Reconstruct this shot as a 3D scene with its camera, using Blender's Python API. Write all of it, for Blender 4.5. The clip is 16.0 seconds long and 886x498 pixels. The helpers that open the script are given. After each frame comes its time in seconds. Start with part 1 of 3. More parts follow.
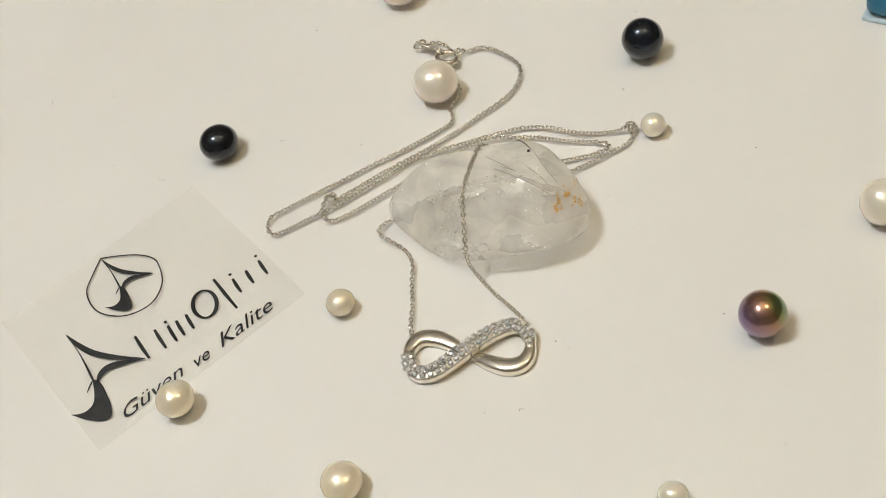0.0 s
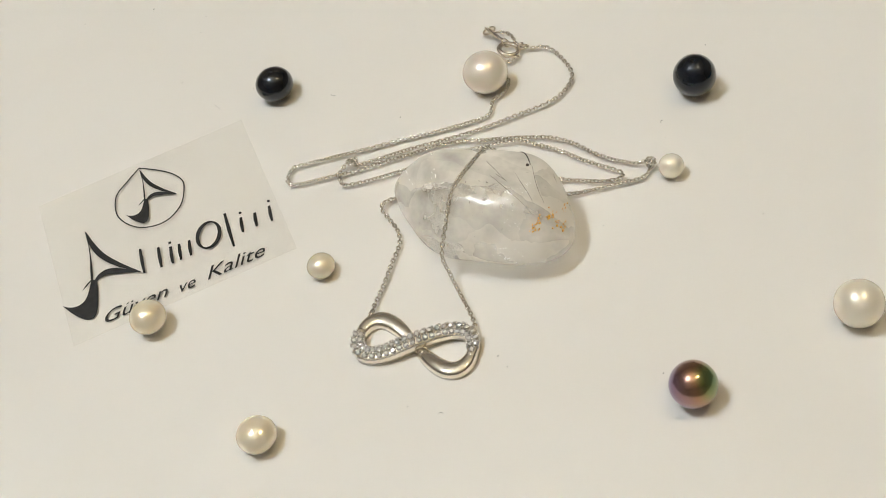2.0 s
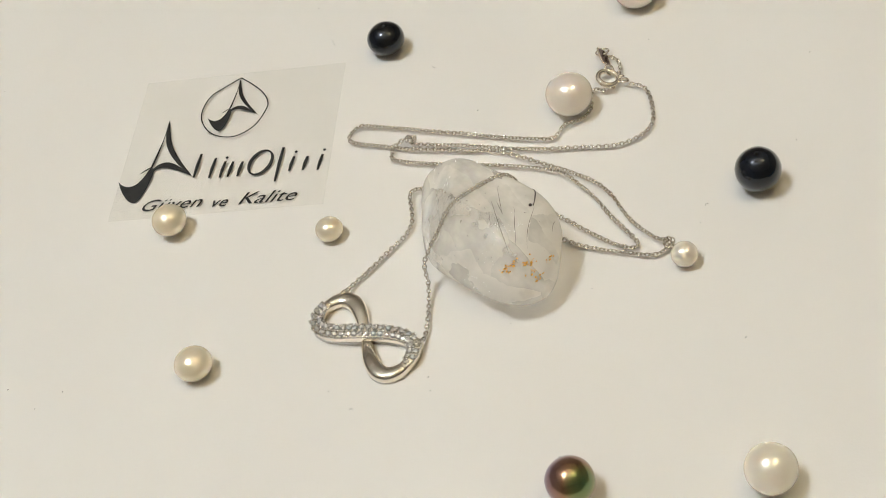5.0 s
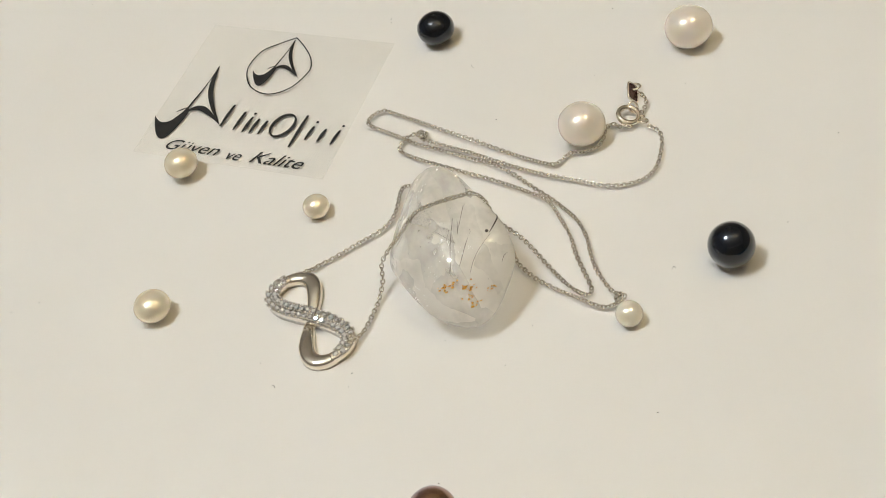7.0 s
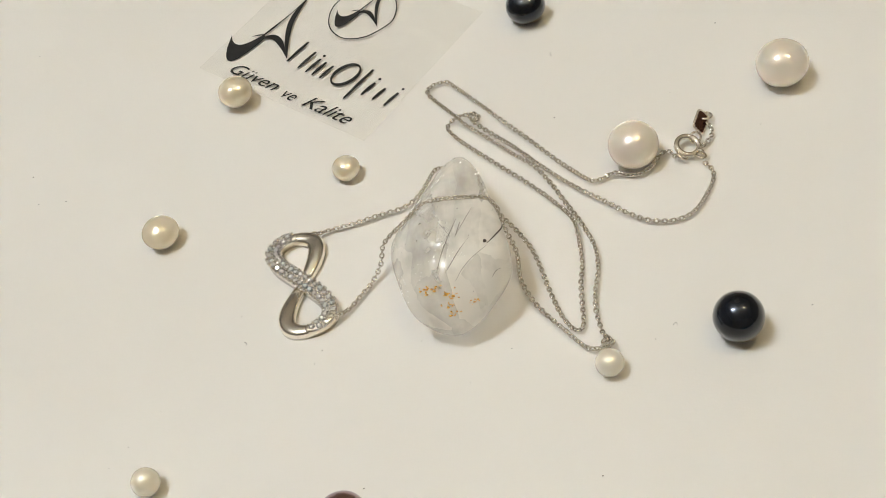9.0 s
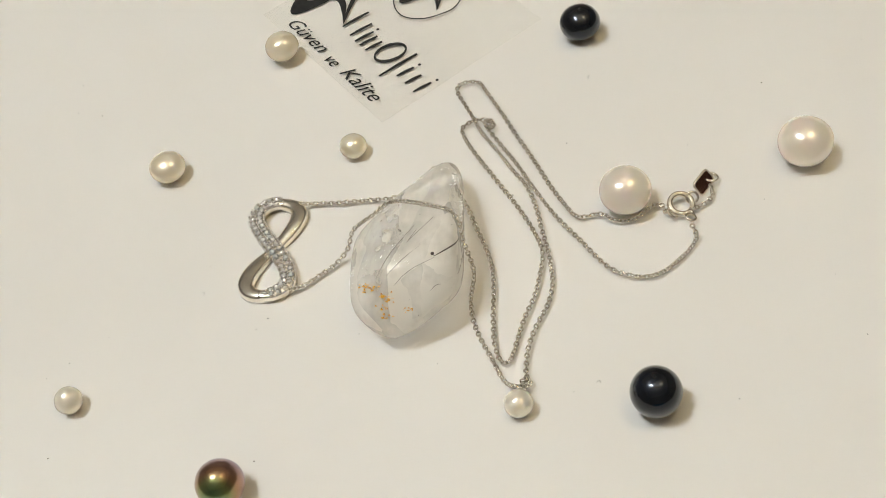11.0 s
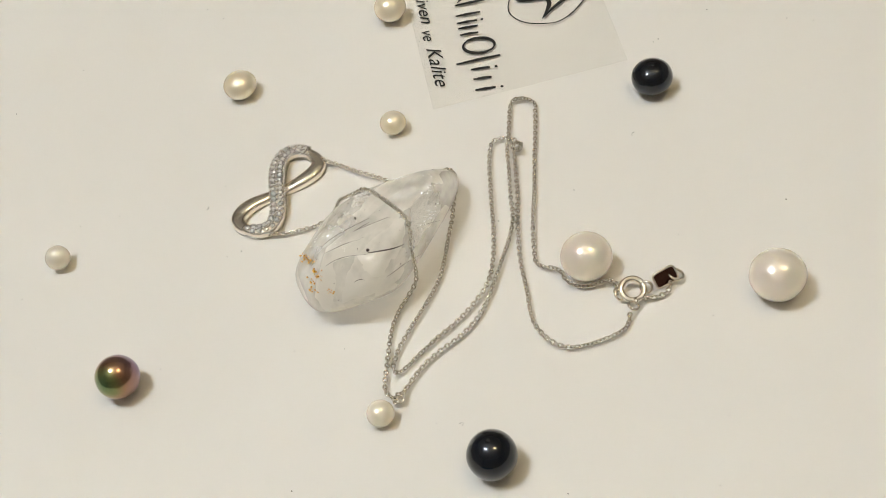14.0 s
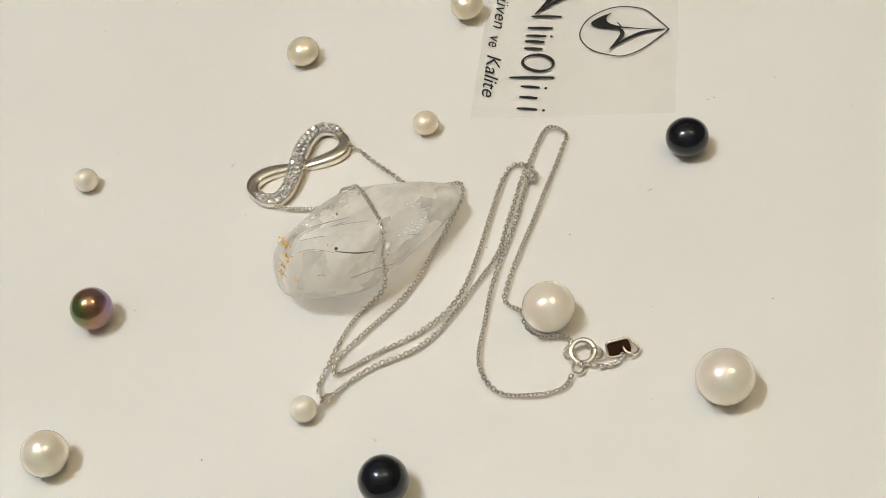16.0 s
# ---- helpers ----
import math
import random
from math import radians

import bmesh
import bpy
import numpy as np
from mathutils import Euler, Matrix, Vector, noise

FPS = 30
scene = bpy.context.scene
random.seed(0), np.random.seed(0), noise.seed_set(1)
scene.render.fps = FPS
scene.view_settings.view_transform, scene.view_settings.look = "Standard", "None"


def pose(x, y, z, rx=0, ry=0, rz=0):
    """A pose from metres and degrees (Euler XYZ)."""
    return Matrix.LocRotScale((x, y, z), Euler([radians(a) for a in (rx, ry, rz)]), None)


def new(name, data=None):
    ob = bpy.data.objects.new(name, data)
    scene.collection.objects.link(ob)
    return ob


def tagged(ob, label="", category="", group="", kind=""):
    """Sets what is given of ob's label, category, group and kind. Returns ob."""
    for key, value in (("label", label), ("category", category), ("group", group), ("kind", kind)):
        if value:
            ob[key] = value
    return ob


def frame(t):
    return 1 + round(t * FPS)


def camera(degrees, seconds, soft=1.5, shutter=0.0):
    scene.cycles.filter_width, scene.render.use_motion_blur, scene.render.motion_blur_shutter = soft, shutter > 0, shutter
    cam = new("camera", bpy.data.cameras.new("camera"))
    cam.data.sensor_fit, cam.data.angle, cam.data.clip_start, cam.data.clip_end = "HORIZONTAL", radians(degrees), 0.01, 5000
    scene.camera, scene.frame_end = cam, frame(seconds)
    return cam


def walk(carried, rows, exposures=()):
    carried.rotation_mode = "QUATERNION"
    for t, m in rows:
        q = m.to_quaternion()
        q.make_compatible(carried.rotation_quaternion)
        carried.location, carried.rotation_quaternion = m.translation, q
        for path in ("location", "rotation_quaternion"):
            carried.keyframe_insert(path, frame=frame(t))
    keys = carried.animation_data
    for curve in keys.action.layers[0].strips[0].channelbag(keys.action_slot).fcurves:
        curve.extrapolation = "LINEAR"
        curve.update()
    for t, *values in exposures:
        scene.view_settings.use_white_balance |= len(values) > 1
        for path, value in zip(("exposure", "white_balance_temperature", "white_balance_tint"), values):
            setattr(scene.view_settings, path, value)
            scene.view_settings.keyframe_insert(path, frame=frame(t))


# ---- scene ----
CM = 0.01


def view(x, y, z, yaw, pitch, roll):
    """A hand-held camera: centimetres from the turntable's axis, degrees."""
    return (Matrix.Translation((x * CM, y * CM, z * CM)) @ pose(0, 0, 0, 0, 0, yaw)
            @ pose(0, 0, 0, 90 + pitch, 0, 0) @ pose(0, 0, 0, 0, 0, roll))


cam = camera(37.35, 16.0, soft=0.5)
walk(cam, [
    (0.0, view(0.811, -13.978, 15.852, 2.224, -49.473, -18.558)),
    (0.5, view(0.744, -14.365, 15.946, 2.614, -49.419, -18.462)),
    (1.0, view(0.736, -14.416, 15.952, 2.583, -49.422, -18.363)),
    (1.5, view(0.736, -14.407, 15.929, 2.386, -49.391, -18.139)),
    (2.0, view(0.796, -14.489, 15.993, 2.249, -49.375, -17.927)),
    (2.5, view(0.855, -14.673, 16.097, 2.473, -49.140, -18.133)),
    (3.0, view(0.734, -14.790, 16.104, 2.502, -48.967, -17.880)),
    (3.5, view(0.681, -14.699, 16.074, 2.530, -49.001, -17.869)),
    (6.0, view(0.404, -14.561, 15.955, 1.835, -49.111, -17.321)),
    (6.5, view(0.466, -14.625, 16.067, 1.575, -49.236, -17.277)),
    (7.0, view(0.539, -14.776, 16.064, 1.240, -49.001, -16.983)),
    (7.5, view(0.491, -14.594, 16.034, 1.134, -49.293, -16.955)),
    (8.0, view(0.381, -14.383, 15.970, 0.929, -49.607, -16.729)),
    (8.5, view(0.166, -14.079, 15.752, 1.158, -49.966, -16.589)),
    (9.0, view(0.002, -13.840, 15.648, 0.816, -50.400, -16.170)),
    (11.5, view(-0.010, -13.901, 15.657, -0.127, -50.524, -14.928)),
    (12.0, view(0.104, -14.028, 15.648, -0.123, -50.666, -15.258)),
    (12.5, view(0.295, -14.207, 15.778, 0.028, -50.638, -15.280)),
    (13.0, view(0.466, -14.447, 16.045, 0.379, -50.351, -15.511)),
    (13.5, view(0.458, -14.587, 16.184, 0.637, -50.193, -15.811)),
    (14.0, view(0.286, -14.456, 16.179, 0.911, -50.436, -15.706)),
    (14.5, view(0.391, -14.412, 16.257, 0.881, -50.464, -15.878)),
    (15.0, view(0.409, -14.304, 16.261, 1.032, -50.461, -15.974)),
    (15.5, view(0.419, -14.156, 16.265, 1.197, -50.583, -15.955)),
    (16.0, view(0.375, -14.307, 16.257, 1.264, -50.484, -15.672)),
])
# The turntable's angle in degrees, second by second.
TURN = ((0.0, 67.62), (0.5, 63.34), (1.0, 59.09), (1.5, 54.87), (2.0, 50.56), (2.5, 46.18), (3.0, 42.06),
        (3.5, 37.86), (6.0, 16.97), (6.5, 12.69), (7.0, 8.42), (7.5, 4.22), (8.0, 0.15), (8.5, -3.90),
        (9.0, -7.89), (11.5, -28.92), (12.0, -33.32), (12.5, -37.85), (13.0, -42.39), (13.5, -46.68),
        (14.0, -50.76), (14.5, -55.12), (15.0, -59.40), (15.5, -63.67), (16.0, -67.84))

# ---- light ----
world = bpy.data.worlds.new("room_air")
scene.world = world
world.use_nodes = True
world.node_tree.nodes["Background"].inputs["Color"].default_value = (1.0, 0.93, 0.84, 1)
world.node_tree.nodes["Background"].inputs["Strength"].default_value = 0.05
scene.view_settings.exposure = 0.0

CEILING = 1.70
# x, y of the globe, its radius, power and colour; both hang a little under the ceiling
GLOBES = ((-0.42, 0.06, 0.10, 200.0, (0.945, 1.035, 1.12)), (0.485, -0.067, 0.065, 62.0, (1.0, 0.80, 0.43)))
DROP = 0.45
for lx, ly, r, watts, tint in GLOBES:
    data = bpy.data.lights.new("globe_light", "POINT")
    data.shadow_soft_size, data.energy, data.color = r, watts, tint
    new("globe_light", data).location = (lx, ly, CEILING - DROP)



# ---- materials ----
def mat(name, base, rough=0.5, metal=0.0, **more):
    m = bpy.data.materials.new(name)
    m.use_nodes = True
    b = m.node_tree.nodes["Principled BSDF"]
    b.inputs["Base Color"].default_value = (*base, 1)
    b.inputs["Roughness"].default_value = rough
    b.inputs["Metallic"].default_value = metal
    for key, value in more.items():
        b.inputs[key.replace("_", " ")].default_value = value
    return m


def node(m, kind, **inputs):
    n = m.node_tree.nodes.new(kind)
    for key, value in inputs.items():
        n.inputs[key.replace("_", " ")].default_value = value
    return n


def link(m, a, out, b, into):
    m.node_tree.links.new(a.outputs[out], b.inputs[into])


def coords(m):
    return node(m, "ShaderNodeTexCoord")


def mottle(m, colors, scale, detail=4.0, low=0.3, high=0.7):
    """Base colour that wanders between two tones."""
    b, tc, nz = m.node_tree.nodes["Principled BSDF"], coords(m), node(m, "ShaderNodeTexNoise", Scale=scale, Detail=detail)
    ramp = node(m, "ShaderNodeValToRGB")
    ramp.color_ramp.elements[0].position, ramp.color_ramp.elements[1].position = low, high
    ramp.color_ramp.elements[0].color, ramp.color_ramp.elements[1].color = (*colors[0], 1), (*colors[1], 1)
    link(m, tc, "Object", nz, "Vector")
    link(m, nz, "Fac", ramp, "Fac")
    link(m, ramp, "Color", b, "Base Color")
    return ramp


def relief(m, scale, strength, distance=0.0002, detail=3.0):
    b, tc, nz = m.node_tree.nodes["Principled BSDF"], coords(m), node(m, "ShaderNodeTexNoise", Scale=scale, Detail=detail)
    bump = node(m, "ShaderNodeBump", Strength=strength, Distance=distance)
    link(m, tc, "Object", nz, "Vector")
    link(m, nz, "Fac", bump, "Height")
    link(m, bump, "Normal", b, "Normal")


def pearl_mat(name, a, b, rough=0.26, lustre=0.3, coat=0.45, scale=260.0, low=0.35, high=0.7, under=0.0):
    """Nacre: a satin, half metallic body under a clear glossy skin, with faint rings of growth."""
    m = mat(name, a, rough, lustre, Coat_Weight=coat, Coat_Roughness=0.09, IOR=1.6, Subsurface_Weight=under, Subsurface_Scale=0.0016, Subsurface_Radius=(1.0, 0.85, 0.62))
    ramp = mottle(m, (a, b), scale, 2.0, low, high)
    relief(m, 520.0, 0.10, 0.00012)
    return m, ramp


PLATE = mat("white_lacquer", (0.80, 0.77, 0.72), 0.42)
mottle(PLATE, ((0.80, 0.765, 0.71), (0.82, 0.79, 0.74)), 22.0)
relief(PLATE, 2600.0, 0.22, 0.00006, 2.0)
def sparkle(m, cell, tilt):
    """Tiny mirror flakes in the lacquer, each tipped its own way."""
    b, tc = m.node_tree.nodes["Principled BSDF"], coords(m)
    cells = node(m, "ShaderNodeTexVoronoi", Scale=cell)
    half, tip, up, unit = (m.node_tree.nodes.new("ShaderNodeVectorMath") for _ in range(4))
    half.operation, tip.operation, up.operation, unit.operation = "SUBTRACT", "MULTIPLY", "ADD", "NORMALIZE"
    half.inputs[1].default_value, tip.inputs[1].default_value, up.inputs[1].default_value = (0.5, 0.5, 0.5), (tilt, tilt, 0), (0, 0, 1)
    link(m, tc, "Object", cells, "Vector")
    m.node_tree.links.new(cells.outputs["Color"], half.inputs[0])
    m.node_tree.links.new(half.outputs[0], tip.inputs[0])
    m.node_tree.links.new(tip.outputs[0], up.inputs[0])
    m.node_tree.links.new(up.outputs[0], unit.inputs[0])
    m.node_tree.links.new(unit.outputs[0], b.inputs["Coat Normal"])
    b.inputs["Coat Weight"].default_value, b.inputs["Coat Roughness"].default_value = 0.10, 0.05


sparkle(PLATE, 6000.0, 0.50)
WHITE_PEARL = pearl_mat("white_pearl", (0.91, 0.83, 0.68), (0.96, 0.90, 0.76), 0.23, 0.32, 0.55, under=0.25)[0]
ROSE_PEARL = pearl_mat("rose_white_pearl", (0.94, 0.82, 0.71), (0.97, 0.91, 0.76), 0.22, 0.30, 0.60, 190.0, 0.32, 0.66, under=0.3)[0]
CREAM_PEARL = pearl_mat("cream_pearl", (0.90, 0.79, 0.58), (0.94, 0.86, 0.70), 0.24, 0.38, 0.55, under=0.25)[0]
BLACK_PEARL = pearl_mat("black_pearl", (0.006, 0.008, 0.012), (0.012, 0.020, 0.038), 0.18, 0.62, 0.9)[0]
BLACK_PEARL.node_tree.nodes["Principled BSDF"].inputs["IOR"].default_value = 1.35


def peacock_mat():
    """Dark nacre whose sheen is put into the colour, from green over bronze to violet round the pearl."""
    m, ramp = pearl_mat("peacock_pearl", (0.16, 0.25, 0.13), (0.28, 0.16, 0.30), 0.20, 0.88, 0.6)
    tc, nz = coords(m), node(m, "ShaderNodeTexNoise", Scale=170.0, Detail=2.0)
    side, total, span = m.node_tree.nodes.new("ShaderNodeVectorMath"), m.node_tree.nodes.new("ShaderNodeMath"), m.node_tree.nodes.new("ShaderNodeMapRange")
    side.operation, total.operation = "DOT_PRODUCT", "MULTIPLY_ADD"
    side.inputs[1].default_value = (-60.0, 215.0, -130.0)
    span.inputs["From Min"].default_value, span.inputs["From Max"].default_value = -1.25, 0.65
    total.inputs[1].default_value = 0.9
    link(m, tc, "Object", side, 0)
    link(m, tc, "Object", nz, "Vector")
    link(m, nz, "Fac", total, 0)
    link(m, side, "Value", total, 2)
    link(m, total, "Value", span, "Value")
    link(m, span, "Result", ramp, "Fac")
    bands = ramp.color_ramp
    bands.elements[0].position, bands.elements[0].color = 0.06, (0.09, 0.21, 0.10, 1)
    bands.elements[1].position, bands.elements[1].color = 0.95, (0.22, 0.15, 0.30, 1)
    for at, tone in ((0.26, (0.25, 0.27, 0.10)), (0.42, (0.40, 0.22, 0.12)), (0.66, (0.34, 0.20, 0.19))):
        bands.elements.new(at).color = (*tone, 1)
    return m


PEACOCK = peacock_mat()
HOLE = mat("drill_hole_shade", (0.004, 0.004, 0.004), 0.9)
SILVER = mat("rhodium_silver", (0.94, 0.89, 0.79), 0.14, 1.0)
relief(SILVER, 900.0, 0.05, 0.00004)
CHAIN = mat("chain_silver", (0.80, 0.77, 0.70), 0.09, 1.0)
GEM = mat("clear_zirconia", (0.98, 0.98, 0.99), 0.06, 0.78, Coat_Weight=1.0, Coat_Roughness=0.02)
# the stones' coloured flashes are painted in, one pale tint to each
fire_tint, pick = node(GEM, "ShaderNodeValToRGB"), node(GEM, "ShaderNodeObjectInfo")
for at, tone in ((0.30, (1.0, 1.0, 1.0)), (0.58, (0.97, 0.98, 1.0)), (0.68, (0.86, 0.95, 1.0)), (0.80, (1.0, 0.97, 0.86)), (0.90, (0.98, 0.92, 0.95))):
    fire_tint.color_ramp.elements.new(at).color = (*tone, 1)
fire_tint.color_ramp.elements[0].color = (0.96, 0.96, 0.95, 1)
fire_tint.color_ramp.elements[-1].color = (0.84, 0.95, 1.0, 1)
link(GEM, pick, "Random", fire_tint, "Fac")
link(GEM, fire_tint, "Color", GEM.node_tree.nodes["Principled BSDF"], "Base Color")
SEAT = mat("bright_cut_silver", (0.86, 0.85, 0.83), 0.18, 1.0)
# the red-brown seen in the tag is set as its base colour
TAG = mat("red_brown_polish", (0.10, 0.045, 0.032), 0.16, 0.75)
mottle(TAG, ((0.08, 0.036, 0.026), (0.13, 0.058, 0.040)), 900.0)
INK = mat("black_print", (0.012, 0.012, 0.012), 0.45)
mottle(INK, ((0.008, 0.008, 0.008), (0.022, 0.021, 0.020)), 900.0)
BLUE = mat("blue_plastic", (0.012, 0.17, 0.30), 0.35)
mottle(BLUE, ((0.010, 0.15, 0.27), (0.014, 0.19, 0.33)), 300.0)
BLUE_EDGE = mat("pale_blue_plastic", (0.62, 0.72, 0.74), 0.4)
LINT = mat("grey_lint", (0.16, 0.14, 0.12), 0.9)


def film_mat():
    m = mat("clear_film", (0.97, 0.965, 0.95), 0.2)
    n = m.node_tree.nodes
    clear, mix, out = n.new("ShaderNodeBsdfTransparent"), n.new("ShaderNodeMixShader"), n["Material Output"]
    tc, nz = coords(m), node(m, "ShaderNodeTexNoise", Scale=420.0, Detail=5.0)
    span = node(m, "ShaderNodeMapRange")
    span.inputs["From Min"].default_value, span.inputs["From Max"].default_value = 0.35, 0.75
    span.inputs["To Min"].default_value, span.inputs["To Max"].default_value = 0.04, 0.06
    clear.inputs["Color"].default_value = (0.992, 0.991, 0.986, 1)
    link(m, tc, "Object", nz, "Vector")
    link(m, nz, "Fac", span, "Value")
    link(m, span, "Result", mix, "Fac")
    link(m, clear, "BSDF", mix, 1)
    link(m, n["Principled BSDF"], "BSDF", mix, 2)
    link(m, mix, "Shader", out, "Surface")
    return m


def veil_mat(name, tone, thin, thick, scale):
    """A cloudy sheet inside the crystal: mostly clear, white where it is dense."""
    m = mat(name, tone, 0.3)
    n = m.node_tree.nodes
    clear, mix, out = n.new("ShaderNodeBsdfTransparent"), n.new("ShaderNodeMixShader"), n["Material Output"]
    lit, both = n.new("ShaderNodeBsdfTranslucent"), n.new("ShaderNodeMixShader")
    lit.inputs["Color"].default_value = (*tone, 1)
    tc, nz = coords(m), node(m, "ShaderNodeTexNoise", Scale=scale, Detail=6.0, Roughness=0.65)
    span = node(m, "ShaderNodeMapRange")
    span.inputs["From Min"].default_value, span.inputs["From Max"].default_value = 0.42, 0.68
    span.inputs["To Min"].default_value, span.inputs["To Max"].default_value = thin, thick
    link(m, tc, "Object", nz, "Vector")
    link(m, nz, "Fac", span, "Value")
    link(m, span, "Result", mix, "Fac")
    link(m, clear, "BSDF", mix, 1)
    link(m, n["Principled BSDF"], "BSDF", both, 1)
    link(m, lit, "BSDF", both, 2)
    link(m, both, "Shader", mix, 2)
    link(m, mix, "Shader", out, "Surface")
    return m


def quartz_mat():
    """Clear crystal, milky in bands and cloudier towards both ends; its white haze also stands in for light scattered
    inside.
    """
    m = mat("rock_crystal", (1.0, 1.0, 1.0), 0.02, 0.0, Transmission_Weight=1.0, IOR=1.42)
    relief(m, 170.0, 0.20, 0.0008, 3.0)
    n, wire = m.node_tree.nodes, m.node_tree.links.new
    clear, mix, out = n.new("ShaderNodeBsdfTransparent"), n.new("ShaderNodeMixShader"), n["Material Output"]
    milk, glow, cloud, haze = n.new("ShaderNodeBsdfTranslucent"), n.new("ShaderNodeBsdfDiffuse"), n.new("ShaderNodeMixShader"), n.new("ShaderNodeMixShader")
    milk.inputs["Color"].default_value = (1.0, 0.96, 0.875, 1)
    glow.inputs["Color"].default_value = (1.0, 0.96, 0.875, 1)
    cloud.inputs["Fac"].default_value = 0.60
    mix.inputs["Fac"].default_value = 0.17
    link(m, clear, "BSDF", mix, 1)
    link(m, n["Principled BSDF"], "BSDF", mix, 2)
    link(m, milk, "BSDF", cloud, 1)
    link(m, glow, "BSDF", cloud, 2)
    # clouds, and long streaks that run along the stone
    tc, nz = coords(m), node(m, "ShaderNodeTexNoise", Scale=110.0, Detail=4.0, Roughness=0.55)
    lay, streak = n.new("ShaderNodeMapping"), node(m, "ShaderNodeTexNoise", Scale=300.0, Detail=4.0, Roughness=0.55)
    lay.inputs["Rotation"].default_value = (0.35, 0.25, 0.60)
    lay.inputs["Scale"].default_value = (1.0, 0.30, 0.7)
    cut, span, add, both = n.new("ShaderNodeSeparateXYZ"), n.new("ShaderNodeMapRange"), n.new("ShaderNodeMath"), n.new("ShaderNodeMath")
    add.operation, both.operation = "MULTIPLY_ADD", "MULTIPLY_ADD"
    add.inputs[1].default_value = 13.0
    middle, away = n.new("ShaderNodeMath"), n.new("ShaderNodeMath")
    middle.operation, away.operation = "SUBTRACT", "ABSOLUTE"
    middle.inputs[1].default_value = 0.006
    both.inputs[1].default_value = 0.40
    span.inputs["From Min"].default_value, span.inputs["From Max"].default_value = 0.66, 1.16
    span.inputs["To Min"].default_value, span.inputs["To Max"].default_value = 0.14, 0.68
    link(m, tc, "Object", nz, "Vector")
    link(m, tc, "Object", lay, "Vector")
    link(m, lay, "Vector", streak, "Vector")
    link(m, tc, "Object", cut, "Vector")
    wire(cut.outputs["Y"], middle.inputs[0])
    wire(middle.outputs["Value"], away.inputs[0])
    wire(away.outputs["Value"], add.inputs[0])
    wire(nz.outputs["Fac"], add.inputs[2])
    wire(streak.outputs["Fac"], both.inputs[0])
    wire(add.outputs["Value"], both.inputs[2])
    # fracture planes as cells of haze, their bright and dim patches painted in
    warp, planes, dense = n.new("ShaderNodeVectorMath"), node(m, "ShaderNodeTexVoronoi", Scale=250.0, Randomness=1.0), n.new("ShaderNodeMath")
    warp.operation, dense.operation = "MULTIPLY_ADD", "MULTIPLY_ADD"
    warp.inputs[1].default_value = (0.004, 0.004, 0.004)
    dense.inputs[1].default_value = 0.36
    tone = n.new("ShaderNodeSeparateColor")
    wire(nz.outputs["Color"], warp.inputs[0])
    wire(lay.outputs["Vector"], warp.inputs[2])
    wire(warp.outputs[0], planes.inputs["Vector"])
    wire(planes.outputs["Color"], tone.inputs["Color"])
    wire(tone.outputs[0], dense.inputs[0])
    wire(both.outputs["Value"], dense.inputs[2])
    wire(dense.outputs["Value"], span.inputs["Value"])
    wire(span.outputs["Result"], haze.inputs["Fac"])
    link(m, mix, "Shader", haze, 1)
    link(m, cloud, "Shader", haze, 2)
    # a polished skin over it all
    shine, skin, slant, gloss = n.new("ShaderNodeBsdfGlossy"), n.new("ShaderNodeMixShader"), n.new("ShaderNodeLayerWeight"), n.new("ShaderNodeMapRange")
    shine.inputs["Roughness"].default_value = 0.04
    slant.inputs["Blend"].default_value = 0.25
    gloss.inputs["To Min"].default_value, gloss.inputs["To Max"].default_value = 0.06, 0.36
    # fine crack edges under the polish break its shine into glints
    chips, rough = node(m, "ShaderNodeTexVoronoi", Scale=650.0), n.new("ShaderNodeBump")
    rough.inputs["Strength"].default_value, rough.inputs["Distance"].default_value = 0.08, 0.0006
    link(m, tc, "Object", chips, "Vector")
    link(m, chips, "Distance", rough, "Height")
    wire(n["Bump"].outputs["Normal"], rough.inputs["Normal"])
    wire(rough.outputs["Normal"], shine.inputs["Normal"])
    link(m, slant, "Facing", gloss, "Value")
    link(m, gloss, "Result", skin, "Fac")
    link(m, haze, "Shader", skin, 1)
    link(m, shine, "BSDF", skin, 2)
    link(m, skin, "Shader", out, "Surface")
    return m


def underside_mat():
    """The hidden face on which the crystal lies: clear, faintly dusty."""
    m = mat("crystal_underside", (0.93, 0.92, 0.90), 0.3)
    n = m.node_tree.nodes
    clear, mix, out = n.new("ShaderNodeBsdfTransparent"), n.new("ShaderNodeMixShader"), n["Material Output"]
    tc, nz = coords(m), node(m, "ShaderNodeTexNoise", Scale=420.0, Detail=6.0, Roughness=0.7)
    span = node(m, "ShaderNodeMapRange")
    span.inputs["From Min"].default_value, span.inputs["From Max"].default_value = 0.45, 0.75
    span.inputs["To Min"].default_value, span.inputs["To Max"].default_value = 0.0, 0.04
    link(m, tc, "Object", nz, "Vector")
    link(m, nz, "Fac", span, "Value")
    link(m, span, "Result", mix, "Fac")
    link(m, clear, "BSDF", mix, 1)
    link(m, n["Principled BSDF"], "BSDF", mix, 2)
    link(m, mix, "Shader", out, "Surface")
    return m


